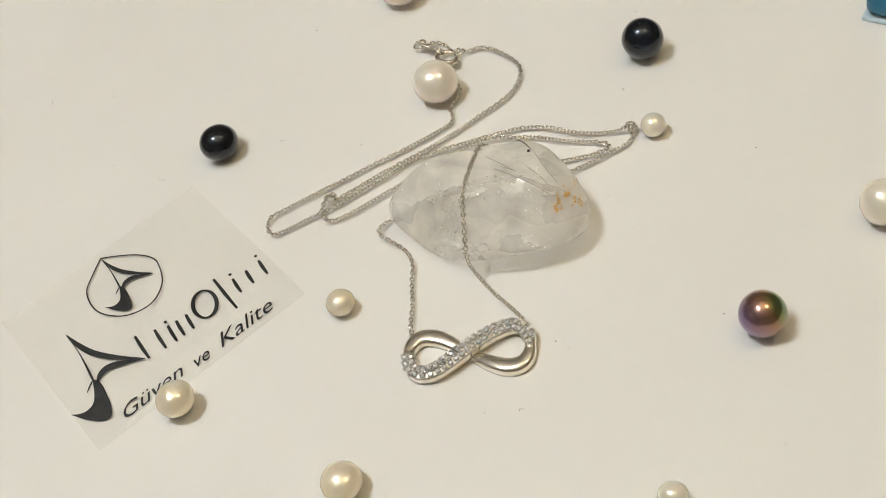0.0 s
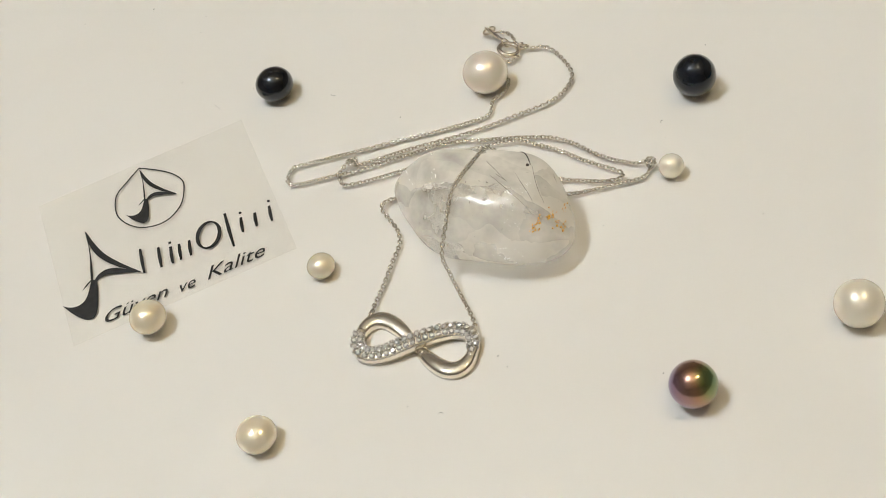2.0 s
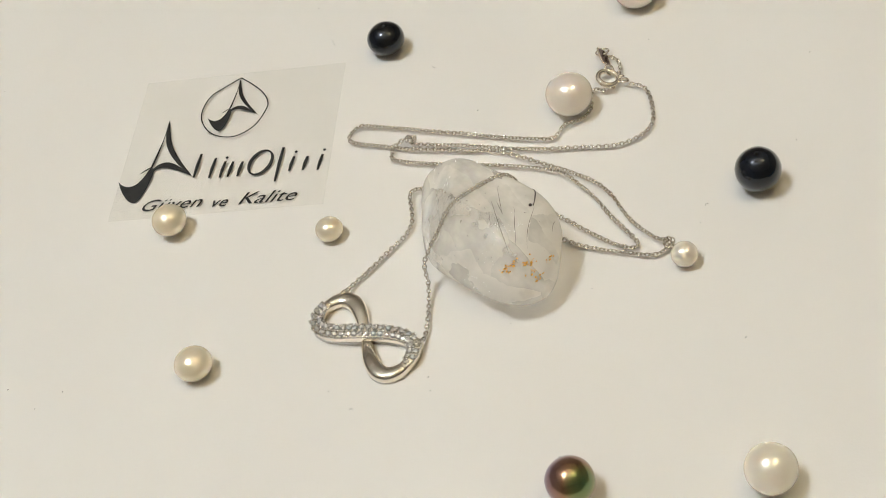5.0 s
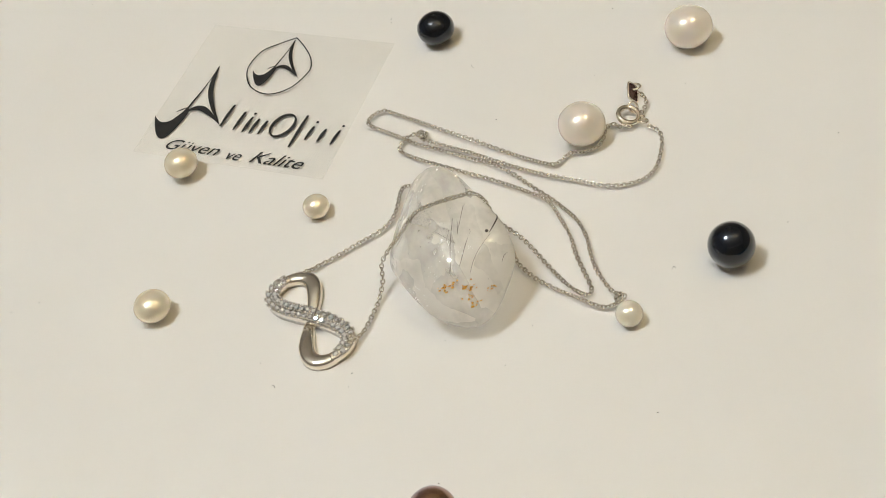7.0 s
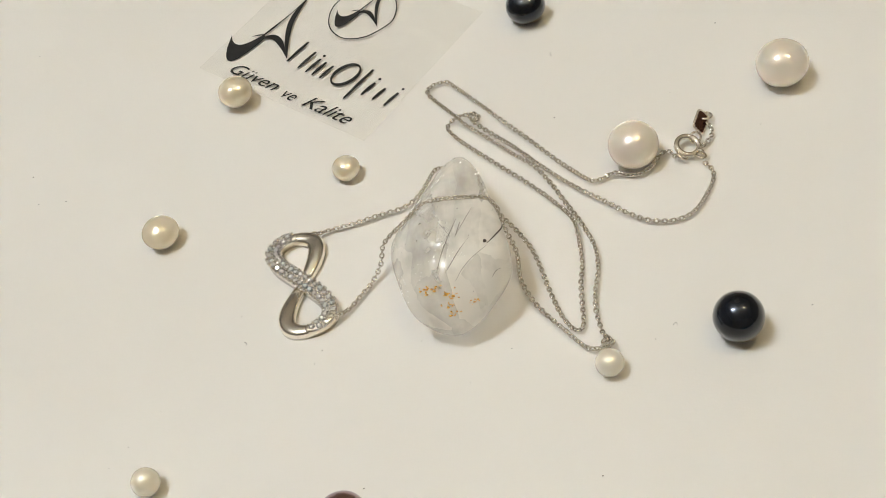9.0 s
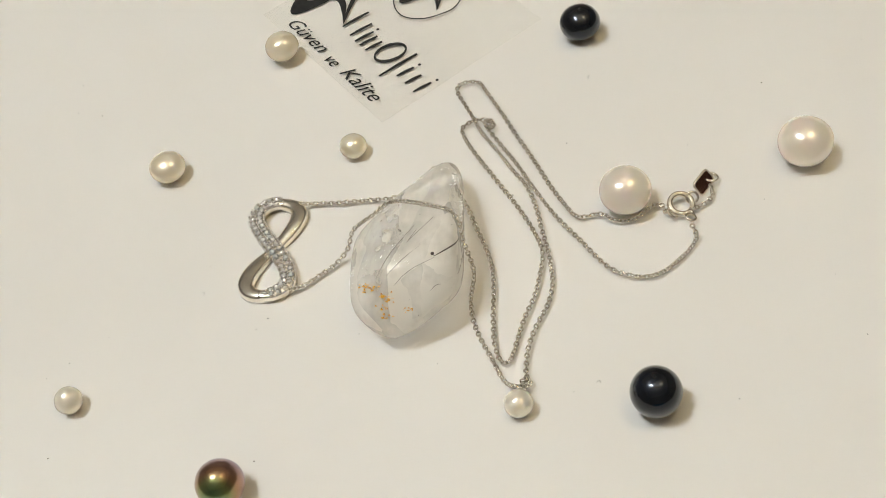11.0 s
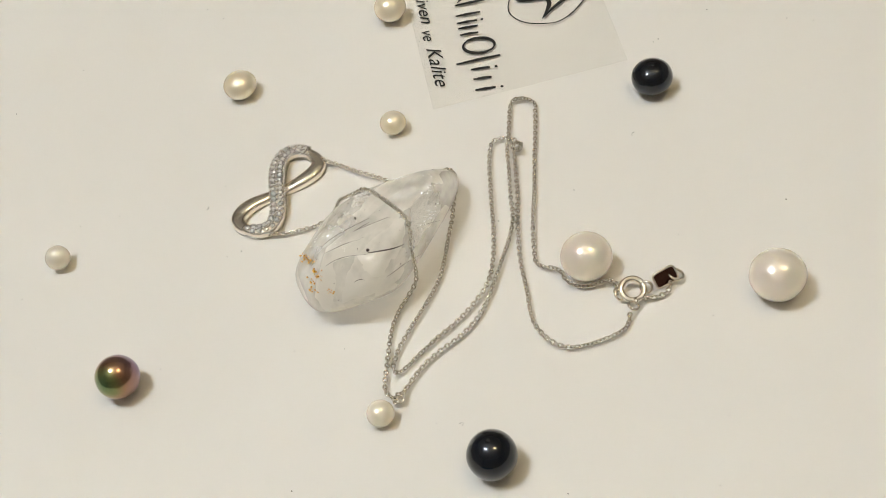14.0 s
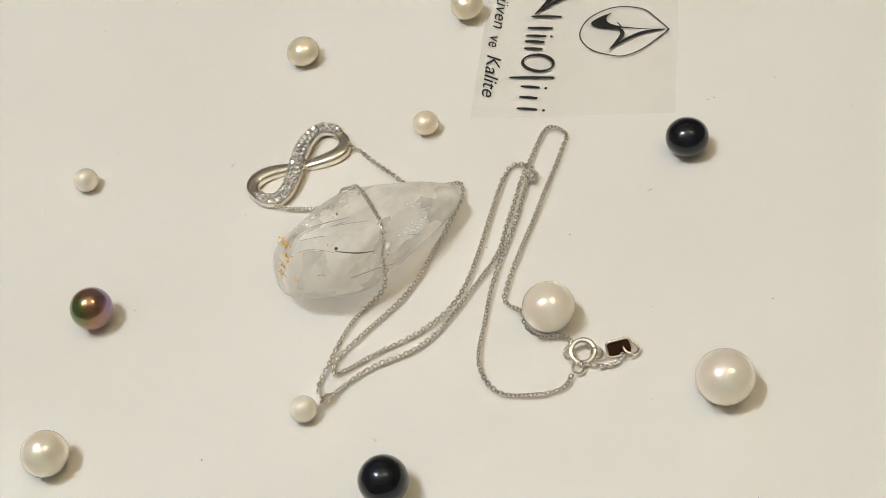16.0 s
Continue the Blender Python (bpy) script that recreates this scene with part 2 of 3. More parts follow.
UNDERSIDE = underside_mat()
FILM = film_mat()
QUARTZ = quartz_mat()
VEIL = veil_mat("milky_veil", (0.98, 0.97, 0.95), 0.0, 0.14, 330.0)
NEEDLE = mat("dark_needle", (0.05, 0.035, 0.03), 0.4)
FLECK = mat("grey_fleck", (0.10, 0.085, 0.075), 0.35, 0.3)
RUST = mat("golden_iron_stain", (0.72, 0.36, 0.02), 0.45)
mottle(RUST, ((0.60, 0.25, 0.010), (0.85, 0.50, 0.04)), 2000.0)
MIRROR = mat("crack_mirror", (0.98, 0.98, 0.97), 0.34, 0.85)
GLINT = mat("crack_glint", (0.97, 0.97, 0.95), 0.12, 0.25)
PAINT = mat("wall_paint", (0.42, 0.385, 0.345), 0.8)
mottle(PAINT, ((0.39, 0.36, 0.32), (0.45, 0.41, 0.37)), 3.0)
CEIL = mat("ceiling_paint", (0.80, 0.77, 0.71), 0.9)
mottle(CEIL, ((0.80, 0.75, 0.66), (0.84, 0.79, 0.70)), 4.0)
WOOD = mat("pale_wood", (0.34, 0.27, 0.20), 0.5)
mottle(WOOD, ((0.30, 0.24, 0.17), (0.38, 0.31, 0.23)), 9.0)
DIFFUSER = mat("lamp_diffuser", (0.9, 0.88, 0.84), 0.5)
DIFFUSER.node_tree.nodes["Principled BSDF"].inputs["Emission Color"].default_value = (1.0, 0.90, 0.76, 1)
DIFFUSER.node_tree.nodes["Principled BSDF"].inputs["Emission Strength"].default_value = 9.0


# ---- helpers for building ----
def mesh_of(bm, name, material, smooth=True):
    bmesh.ops.recalc_face_normals(bm, faces=bm.faces)
    me = bpy.data.meshes.new(name)
    bm.to_mesh(me)
    bm.free()
    me.materials.append(material)
    for p in me.polygons:
        p.use_smooth = smooth
    return me


def part(name, bm, material, parent=None, label="", smooth=True):
    ob = new(name, mesh_of(bm, name, material, smooth) if isinstance(bm, bmesh.types.BMesh) else bm)
    ob.parent = parent
    return tagged(ob, label)


def box(bm, x0, y0, z0, x1, y1, z1, bevel=0.0):
    made = bmesh.ops.create_cube(bm, size=1.0)["verts"]
    for v in made:
        v.co = Vector(((x0 + x1) / 2 + v.co.x * (x1 - x0), (y0 + y1) / 2 + v.co.y * (y1 - y0), (z0 + z1) / 2 + v.co.z * (z1 - z0)))
    if bevel:
        edges = list({e for v in made for e in v.link_edges})
        bmesh.ops.bevel(bm, geom=edges, offset=bevel, segments=3, affect="EDGES", profile=0.5)
    return bm


def lathe(profile, steps=64):
    """A turned shape from (radius, height) pairs; radius 0 closes it."""
    bm, rings = bmesh.new(), []
    for r, z in profile:
        if r <= 1e-9:
            rings.append([bm.verts.new((0, 0, z))])
        else:
            rings.append([bm.verts.new((r * math.cos(2 * math.pi * k / steps), r * math.sin(2 * math.pi * k / steps), z)) for k in range(steps)])
    for a, b in zip(rings, rings[1:]):
        for k in range(steps):
            q = [a[k % len(a)], a[(k + 1) % len(a)], b[(k + 1) % len(b)], b[k % len(b)]]
            q = list(dict.fromkeys(q))
            if len(q) > 2:
                bm.faces.new(q)
    return bm


def tube(bm, points, radius, sides=8, closed=False, taper=None):
    """A round wire along a line of points."""
    pts = [Vector(p) for p in points]
    n, rings, side = len(pts), [], None
    for i, p in enumerate(pts):
        a = pts[(i - 1) % n] if closed else pts[max(i - 1, 0)]
        b = pts[(i + 1) % n] if closed else pts[min(i + 1, n - 1)]
        d = (b - a).normalized()
        if side is None:
            side = d.orthogonal().normalized()
        side = (side - d * side.dot(d)).normalized()
        up = d.cross(side)
        r = radius * (taper(i / (n - 1)) if taper else 1.0)
        rings.append([bm.verts.new(p + (side * math.cos(2 * math.pi * k / sides) + up * math.sin(2 * math.pi * k / sides)) * r) for k in range(sides)])
    for i in range(n if closed else n - 1):
        a, b = rings[i], rings[(i + 1) % n]
        for k in range(sides):
            bm.faces.new((a[k], a[(k + 1) % sides], b[(k + 1) % sides], b[k]))
    if not closed:
        bm.faces.new(rings[0])
        bm.faces.new(list(reversed(rings[-1])))
    return bm


def ring_points(centre, r, normal=(0, 0, 1), steps=28, squash=1.0):
    n = Vector(normal).normalized()
    a = n.orthogonal().normalized()
    b = n.cross(a)
    return [Vector(centre) + a * r * math.cos(2 * math.pi * k / steps) + b * r * squash * math.sin(2 * math.pi * k / steps) for k in range(steps)]


def smooth_line(points, step):
    """Catmull-Rom through the points, resampled at even steps."""
    p = [Vector(q) for q in points]
    p = [p[0] * 2 - p[1]] + p + [p[-1] * 2 - p[-2]]
    dense = []
    for i in range(1, len(p) - 2):
        for k in range(12):
            t = k / 12
            dense.append(0.5 * ((2 * p[i]) + (p[i + 1] - p[i - 1]) * t + (2 * p[i - 1] - 5 * p[i] + 4 * p[i + 1] - p[i + 2]) * t * t
                                + (3 * p[i] - 3 * p[i + 1] + p[i + 2] - p[i - 1]) * t ** 3))
    dense.append(p[-2])
    out, left = [dense[0]], step
    for a, b in zip(dense, dense[1:]):
        d = (b - a).length
        at = 0.0
        while d - at >= left:
            at += left
            out.append(a.lerp(b, at / d))
            left = step
        left -= d - at
    return out


MOVING = []


def riding(ob, x, y, z=0.0, turn=0.0):
    """Sets a thing down on the turntable, centimetres from its axis at angle zero."""
    base = pose(x * CM, y * CM, z * CM, 0, 0, turn)
    ob.matrix_world = base
    MOVING.append((ob, base))
    return ob


# ---- the room ----
def room():
    half, low, high = 2.1, -0.78, CEILING
    for name, b in (("wall_north", (-half, half, low, half, half + 0.1, high)), ("wall_south", (-half, -half - 0.1, low, half, -half, high)),
                    ("wall_east", (half, -half, low, half + 0.1, half, high)), ("wall_west", (-half - 0.1, -half, low, -half, half, high))):
        tagged(part(name, box(bmesh.new(), *b), PAINT, smooth=False), "plain beige painted room wall", "wall", kind="structure")
    tagged(part("floor", box(bmesh.new(), -half, -half, low - 0.05, half, half, low), WOOD, smooth=False), "plain pale wooden room floor", "floor", kind="structure")
    tagged(part("ceiling", box(bmesh.new(), -half, -half, high, half, half, high + 0.05), CEIL, smooth=False), "plain white painted ceiling", "ceiling", kind="structure")
    for lx, ly, r, watts, tint in GLOBES:
        lamp = new("ceiling_lamp")
        lamp.location = (lx, ly, high)
        tagged(lamp, "white globe ceiling lamp, switched on", "lamp", "ceiling lamps")
        part("canopy", lathe([(0, 0), (0.05, 0), (0.05, -0.012), (0.04, -0.02), (0, -0.02)]), CEIL, lamp)
        globe = r * 0.93
        part("stem", tube(bmesh.new(), [(0, 0, -0.018), (0, 0, -DROP + globe - 0.004)], 0.008, 10), CEIL, lamp)
        ball = bmesh.new()
        bmesh.ops.create_uvsphere(ball, u_segments=32, v_segments=20, radius=globe)
        bmesh.ops.translate(ball, vec=(0, 0, -DROP), verts=ball.verts)
        part("globe", ball, DIFFUSER, lamp, "glowing white glass globe")
    table = new("table")
    table.location = (0, 0.05, -0.028)
    tagged(table, "pale wooden table under the turntable", "table")
    part("tabletop", box(bmesh.new(), -0.6, -0.4, -0.03, 0.6, 0.4, 0, 0.004), WOOD, table, smooth=False)
    for sx in (-0.55, 0.55):
        for sy in (-0.35, 0.35):
            part("leg", box(bmesh.new(), sx - 0.025, sy - 0.025, -0.752, sx + 0.025, sy + 0.025, -0.03, 0.003), WOOD, table, smooth=False)


room()


def turntable():
    ob = new("turntable")
    tagged(ob, "white round display turntable with a satin sparkling top", "turntable")
    part("plate", lathe([(0, 0), (0.10, 0), (0.186, 0), (0.1895, -0.0008), (0.191, -0.003), (0.191, -0.010), (0.1895, -0.012), (0.12, -0.012), (0, -0.012)], 160), PLATE, ob)
    part("foot", lathe([(0, -0.0121), (0.115, -0.0121), (0.118, -0.028), (0, -0.028)], 96), PLATE, ob)
    return riding(ob, 0, 0)


turntable()


# ---- the crystal ----
STONE_AT = Vector((0.2, -1.2, 0.62))
# the soft facets of the tumbled stone: a direction and how far from the middle it is worn off, in centimetres
STONE_FACETS = (
    ((-0.445, -0.685, -0.577), 1.608), ((-0.545, -0.839, 0.0), 1.605), ((-0.445, -0.685, 0.577), 1.840), ((-0.692, -0.147, -0.707), 0.907),
    ((-0.978, -0.208, 0.0), 1.135), ((-0.692, -0.147, 0.707), 0.734), ((-0.685, 0.445, -0.577), 1.172), ((-0.839, 0.545, 0.0), 1.611),
    ((-0.685, 0.445, 0.577), 0.695), ((0.147, -0.692, -0.707), 1.519), ((0.208, -0.978, 0.0), 1.916), ((0.147, -0.692, 0.707), 1.092),
    ((0.0, 0.0, -1.0), 0.621), ((0.0, 0.0, 1.0), 0.607), ((-0.147, 0.692, -0.707), 1.599), ((-0.208, 0.978, 0.0), 2.658),
    ((-0.147, 0.692, 0.707), 1.596), ((0.685, -0.445, -0.577), 1.046), ((0.839, -0.545, 0.0), 1.276), ((0.685, -0.445, 0.577), 1.591),
    ((0.692, 0.147, -0.707), 0.818), ((0.978, 0.208, 0.0), 0.688), ((0.692, 0.147, 0.707), 1.214), ((0.445, 0.685, -0.577), 1.560),
    ((0.545, 0.839, 0.0), 2.554), ((0.445, 0.685, 0.577), 1.200))


def stone_radius(d):
    """How far the worn surface lies from its middle in a direction: facets that run softly into one another."""
    return sum(max(0.0, d.dot(Vector(n)) / h) ** 9 for n, h in STONE_FACETS) ** (-1 / 9)


def stone_point(d, depth=1.0):
    d = Vector(d).normalized()
    return (STONE_AT + d * stone_radius(d) * depth)


def crystal():
    ob = new("quartz_stone")
    tagged(ob, "tumbled clear rock crystal with milky veils and rusty flecks", "stone")
    base = Vector((0.2, -1.2, 0.0))
    bm = bmesh.new()
    bmesh.ops.create_icosphere(bm, subdivisions=6, radius=1.0)
    for v in bm.verts:
        d = v.co.normalized()
        p = stone_point(d)
        p += d * 0.008 * noise.noise(p * 2.2) + d * 0.004 * noise.noise(p * 6.0)
        p.z = max(p.z, 0.003)
        v.co = (p - base) * CM
    body = part("crystal_body", bm, QUARTZ, ob)
    body.data.materials.append(UNDERSIDE)
    for p in body.data.polygons:
        p.material_index = 1 if p.normal.z < -0.45 else 0
    rng = random.Random(5)

    def inside(d, depth):
        return (stone_point(d, depth) - base) * CM

    # cloudy sheets that cross the body
    for k, (across, lean, size) in enumerate((((0.45, 0.85, -0.2), 0.10, 0.7),)):
        n = Vector(across).normalized()
        a = Vector((0, 0.4, 1)).cross(n).normalized()
        b = n.cross(a)
        bm = bmesh.new()
        steps = 12
        grid = []
        for i in range(steps + 1):
            row = []
            for j in range(25):
                w = 2 * math.pi * j / 24
                r = i / steps
                flat = (a * math.cos(w) + b * math.sin(w)) * r + n * lean * 0.6 * (1 - r * r)
                flat += n * 0.10 * noise.noise(Vector((3 * r * math.cos(w), 3 * r * math.sin(w), k * 7.0)))
                d = flat.normalized()
                row.append(bm.verts.new(inside(d, min(0.93, flat.length) * size * 1.35 if flat.length * size * 1.35 < 0.9 else 0.9)))
            grid.append(row)
        for i in range(steps):
            for j in range(24):
                bm.faces.new((grid[i][j], grid[i][j + 1], grid[i + 1][j + 1], grid[i + 1][j]))
        part("veil", bm, VEIL, ob, "milky healed fracture")
    # dark needles
    for p0, p1, bend in (((0.10, -1.60, 1.02), (0.40, -1.15, 1.04), 0.02), ((0.60, -2.15, 0.95), (0.88, -1.45, 0.80), -0.02),
                         ((-0.15, -2.2, 0.75), (0.15, -1.75, 0.95), 0.03), ((-0.05, -0.9, 0.7), (0.25, -1.5, 0.75), 0.02), ((0.62, -2.25, 0.85), (0.70, -1.75, 1.05), 0.04)):
        a, b = Vector(p0), Vector(p1)
        line = [(a.lerp(b, k / 10) + Vector((0, 0, bend * math.sin(math.pi * k / 10))) - base) * CM for k in range(11)]
        part("needle", tube(bmesh.new(), line, 0.00005, 5, taper=lambda t: 0.4 + 0.6 * math.sin(math.pi * min(1, t + 0.1))), NEEDLE, ob, "dark needle inclusion")
    # finer needles close under the polish, some of them bent
    for line in (((0.73, -1.92, 1.20), (0.84, -1.66, 1.12), (0.92, -1.36, 0.95)), ((0.74, -1.93, 1.19), (0.50, -2.07, 1.15), (0.33, -2.22, 1.10), (0.20, -2.37, 1.01)), ((0.32, -1.40, 1.23), (0.09, -1.90, 1.20), (-0.08, -2.30, 1.04)),
                 ((0.37, -1.46, 1.22), (0.28, -1.73, 1.22)), ((0.08, -2.25, 1.10), (0.30, -1.99, 1.20), (0.49, -1.74, 1.21)), ((0.30, -1.68, 1.22), (0.57, -1.21, 1.22)),
                 ((0.83, -0.87, 0.82), (0.71, -0.37, 0.34)), ((1.02, -1.91, 0.82), (0.96, -1.48, 0.61), (0.83, -1.0, 0.27)), ((0.72, -2.33, 0.91), (0.79, -2.25, 0.96), (0.87, -2.20, 0.95))):
        path = [(stone_point(p - STONE_AT, 0.999) - base) * CM for p in smooth_line(line, 0.04)]
        part("needle", tube(bmesh.new(), path, 0.00012 if line[0][0] == 0.73 else 0.000045, 5, taper=lambda t: 0.45 + 0.55 * math.sin(math.pi * t)), NEEDLE, ob, "dark needle inclusion")
    # a black speck on the surface
    speck = bmesh.new()
    bmesh.ops.create_icosphere(speck, subdivisions=2, radius=0.00028)
    bmesh.ops.translate(speck, vec=(stone_point(Vector((0.775, -1.975, 1.29)) - STONE_AT, 1.0) - base) * CM, verts=speck.verts)
    part("dark_speck", speck, NEEDLE, ob, "black mineral speck")
    # rusty flecks near the blunt end
    for x, y, z in ((-0.20, -2.36, 0.95), (-0.17, -2.41, 0.94), (-0.06, -2.42, 0.97), (0.07, -2.46, 0.91), (0.13, -2.52, 0.87), (0.41, -2.57, 0.75), (0.07, -2.60, 0.78), (0.12, -2.68, 0.68)):
        x, y, z = stone_point(Vector((x, y, z)) - STONE_AT, 0.996)
        bm = bmesh.new()
        for k in range(13):
            c = (Vector((x + rng.gauss(0, 0.05), y + rng.gauss(0, 0.02), z + rng.gauss(0, 0.025))) - base) * CM
            made = bmesh.ops.create_icosphere(bm, subdivisions=1, radius=1.0)["verts"]
            sx, sy, sz = (rng.uniform(0.00006, 0.00034) for _ in range(3))
            for v in made:
                v.co = c + Vector((v.co.x * sx, v.co.y * sy * 0.6, v.co.z * sz * 0.7))
        part("rust_fleck", bm, RUST, ob, "golden brown iron stain")
    # where the bright cracks lie, how each leans and how far it spreads
    cracks = (((0.10, -1.86, 1.21), (-0.35, 0.05, 1), 0.07), ((0.32, -2.02, 1.19), (-0.35, 0.0, 1), 0.10), ((-0.11, -1.88, 1.15), (-0.36, 0.06, 1), 0.09), ((-0.30, -2.03, 0.98), (-0.36, 0.06, 1), 0.08),
              ((-0.58, -1.92, 0.72), (-0.36, 0.06, 1), 0.13), ((-0.62, -2.11, 0.57), (-0.40, 0.1, 1), 0.09), ((0.81, -0.80, 0.82), (0.22, -0.28, 1), 0.09), ((0.62, -0.30, 1.13), (0.22, -0.3, 1), 0.10),
              ((0.76, -0.54, 0.75), (0.10, -0.35, 1), 0.08), ((0.44, -2.04, 1.17), (0.15, -0.3, 1), 0.10), ((0.05, -1.97, 1.18), (0.02, -0.35, 1), 0.12), ((0.18, 0.07, 0.78), (-0.6, 0.5, 1), 0.08),
              ((0.11, -0.50, 1.13), (0.0, -0.3, 1), 0.11))
    # little cracks, thickest in the blunt half; the glints' brightness is white colour
    for name, count, biggest, material, label in (("crack_glints", 300, 0.00045, GLINT, "tiny white flakes painted as glints of internal cracks"), ("crack_mirrors", 300, 0.00040, MIRROR, "tiny mirror-bright internal cracks"), ("dark_flecks", 130, 0.00034, FLECK, "tiny grey mineral flecks")):
        bm = bmesh.new()
        for k in range(count):
            d = Vector((rng.gauss(0, 1), rng.gauss(-0.45, 0.9), rng.gauss(0.5, 0.7))).normalized()
            c = inside(d, rng.uniform(0.99, 0.999) if name == "dark_flecks" else rng.uniform(0.6, 0.98))
            n = Vector((rng.gauss(0, 1), rng.gauss(0, 1), rng.gauss(0, 1))).normalized()
            if name == "crack_mirrors":
                # flakes of one crack lie nearly in one plane
                at, lean, wide = cracks[k % len(cracks)]
                c = inside(Vector(at) + Vector((rng.gauss(0, wide), rng.gauss(0, wide), rng.gauss(0, wide * 0.5))) - STONE_AT, rng.uniform(0.988, 0.998))
                n = (Vector(lean) + Vector((rng.gauss(0, 0.22), rng.gauss(0, 0.22), 0))).normalized()
            a = n.orthogonal().normalized()
            b = n.cross(a)
            w0 = rng.uniform(0, 6.28)
            s = biggest * rng.uniform(0.2, 1.0) ** 1.5
            bm.faces.new([bm.verts.new(c + (a * math.cos(w + w0) * s + b * math.sin(w + w0) * s * 0.45) * rng.uniform(0.6, 1.2)) for w in (0, 1.1, 2.3, 3.5, 4.9)])
        tagged(part(name, bm, material, ob, label, smooth=False), kind="stuff")
    return riding(ob, base.x, base.y)


crystal()


# ---- the pearls ----
def pearl(name, x, y, r, tall, material, label, hole=None, z=0.0, seed=0, turn=0.0):
    """A pearl, a little flattened and uneven; hole is the side on which its drill hole shows."""
    ob = new(name)
    tagged(ob, label, "pearl", "loose pearls on the turntable")
    bm = bmesh.new()
    bmesh.ops.create_uvsphere(bm, u_segments=56, v_segments=36, radius=1.0)
    rr = r * CM
    for v in bm.verts:
        d = v.co.normalized()
        s = 1 + 0.012 * noise.noise(d * 1.7 + Vector((seed * 3.1, 0, 0))) + 0.003 * noise.noise(d * 5 + Vector((seed, 2, 0)))
        dent = 0.0
        if hole:
            far = (d - Vector(hole).normalized()).length
            dent = 0.03 * max(0.0, 1 - far / 0.18)
        v.co = d * rr * (s - dent)
        v.co.z *= tall
    low = min(v.co.z for v in bm.verts)
    for v in bm.verts:
        v.co.z -= low
    part("pearl_body", bm, material, ob)
    if hole:
        h = Vector(hole).normalized()
        at = Vector((h.x * rr, h.y * rr, h.z * rr * tall - low)) * 1.0
        q = h.to_track_quat("Z", "Y").to_matrix().to_4x4()
        # a solid black plug stands for the shade inside the hole
        rim = lathe([(0, 0), (rr * 0.085, 0), (rr * 0.10, -rr * 0.015), (rr * 0.10, -rr * 0.2), (0, -rr * 0.2)], 20)
        bmesh.ops.transform(rim, matrix=Matrix.Translation(at - h * rr * 0.012) @ q, verts=rim.verts)
        part("drill_hole", rim, HOLE, ob, "drill hole, its shade a black plug")
    return riding(ob, x, y, z, turn)


pearl("pearl", 3.111, 0.25, 0.40, 0.88, ROSE_PEARL, "large white pearl with a rosy sheen beside the clasp", seed=1)
pearl("pearl", 1.799, 3.984, 0.35, 0.84, BLACK_PEARL, "black button pearl with a drill hole on top", (0.05, 0.0, 1), seed=2)
pearl("pearl", 4.021, -3.26, 0.36, 1.0, BLACK_PEARL, "blue-black round pearl with a drill hole on top", (-0.05, 0.05, 1), seed=3)
pearl("pearl", 2.161, -3.577, 0.207, 0.92, WHITE_PEARL, "small white pearl touching the tip of the chain", seed=4)
pearl("pearl", 0.405, -7.095, 0.355, 0.96, WHITE_PEARL, "large white pearl lying alone", seed=5)
pearl("pearl", 5.694, 1.438, 0.418, 0.86, ROSE_PEARL, "large white button pearl with a satin sheen", seed=6)
pearl("pearl", -1.651, -5.425, 0.345, 0.98, PEACOCK, "bronze peacock pearl with green and purple sheen", seed=7)
pearl("pearl", -1.517, 0.963, 0.23, 0.82, CREAM_PEARL, "small cream pearl between card and pendant", (0.55, 0.75, 0.05), seed=8)
pearl("pearl", -3.436, 3.129, 0.30, 0.82, CREAM_PEARL, "cream pearl on the edge of the printed film", z=0.045, seed=9)
pearl("pearl", -4.608, 0.209, 0.305, 0.77, CREAM_PEARL, "flattened cream pearl lying alone", seed=10)
pearl("pearl", -4.512, -4.367, 0.21, 0.98, WHITE_PEARL, "small white pearl lying alone", seed=11)


# ---- the printed film ----
CARD_AT, CARD_U, CARD_V, CARD_W, CARD_H = Vector((-4.24, 4.236)), Vector((0.762, -0.648)), Vector((0.648, 0.762)), 3.95, 3.50


def card_z(u, v):
    a, b = max(0, min(1, u / CARD_W)), max(0, min(1, v / CARD_H))
    return 0.012 + 0.035 * math.sin(math.pi * a) ** 0.8 * math.sin(math.pi * b) ** 0.8


def card_place(u, v, lift=0.0):
    """On the film, relative to its lower left corner, in metres."""
    p = CARD_U * u + CARD_V * v
    return Vector((p.x * CM, p.y * CM, (card_z(u, v) + lift) * CM))


def outline_mesh(name, loop, parent, label):
    """A printed patch that fills a closed outline."""
    bm = bmesh.new()
    low = [bm.verts.new(card_place(u, v, 0.006)) for u, v in loop]
    top = [bm.verts.new(card_place(u, v, 0.010)) for u, v in loop]
    n = len(loop)
    edges = [bm.edges.new((top[k], top[(k + 1) % n])) for k in range(n)]
    bmesh.ops.triangle_fill(bm, edges=edges, use_beauty=True)
    for k in range(n):
        bm.faces.new((low[k], low[(k + 1) % n], top[(k + 1) % n], top[k]))
    return part(name, bm, INK, parent, label, smooth=False)


def stroke(line, wide):
    """The outline of a brush stroke along points, with its own width at each of them."""
    pts = [Vector((*p, 0)) for p in line]
    left, right = [], []
    for i, p in enumerate(pts):
        d = (pts[min(i + 1, len(pts) - 1)] - pts[max(i - 1, 0)]).normalized()
        n, w = Vector((-d.y, d.x, 0)), wide[i] if isinstance(wide, (list, tuple)) else wide
        left.append((p + n * w / 2)[:2])
        right.append((p - n * w / 2)[:2])
    return left + right[::-1]


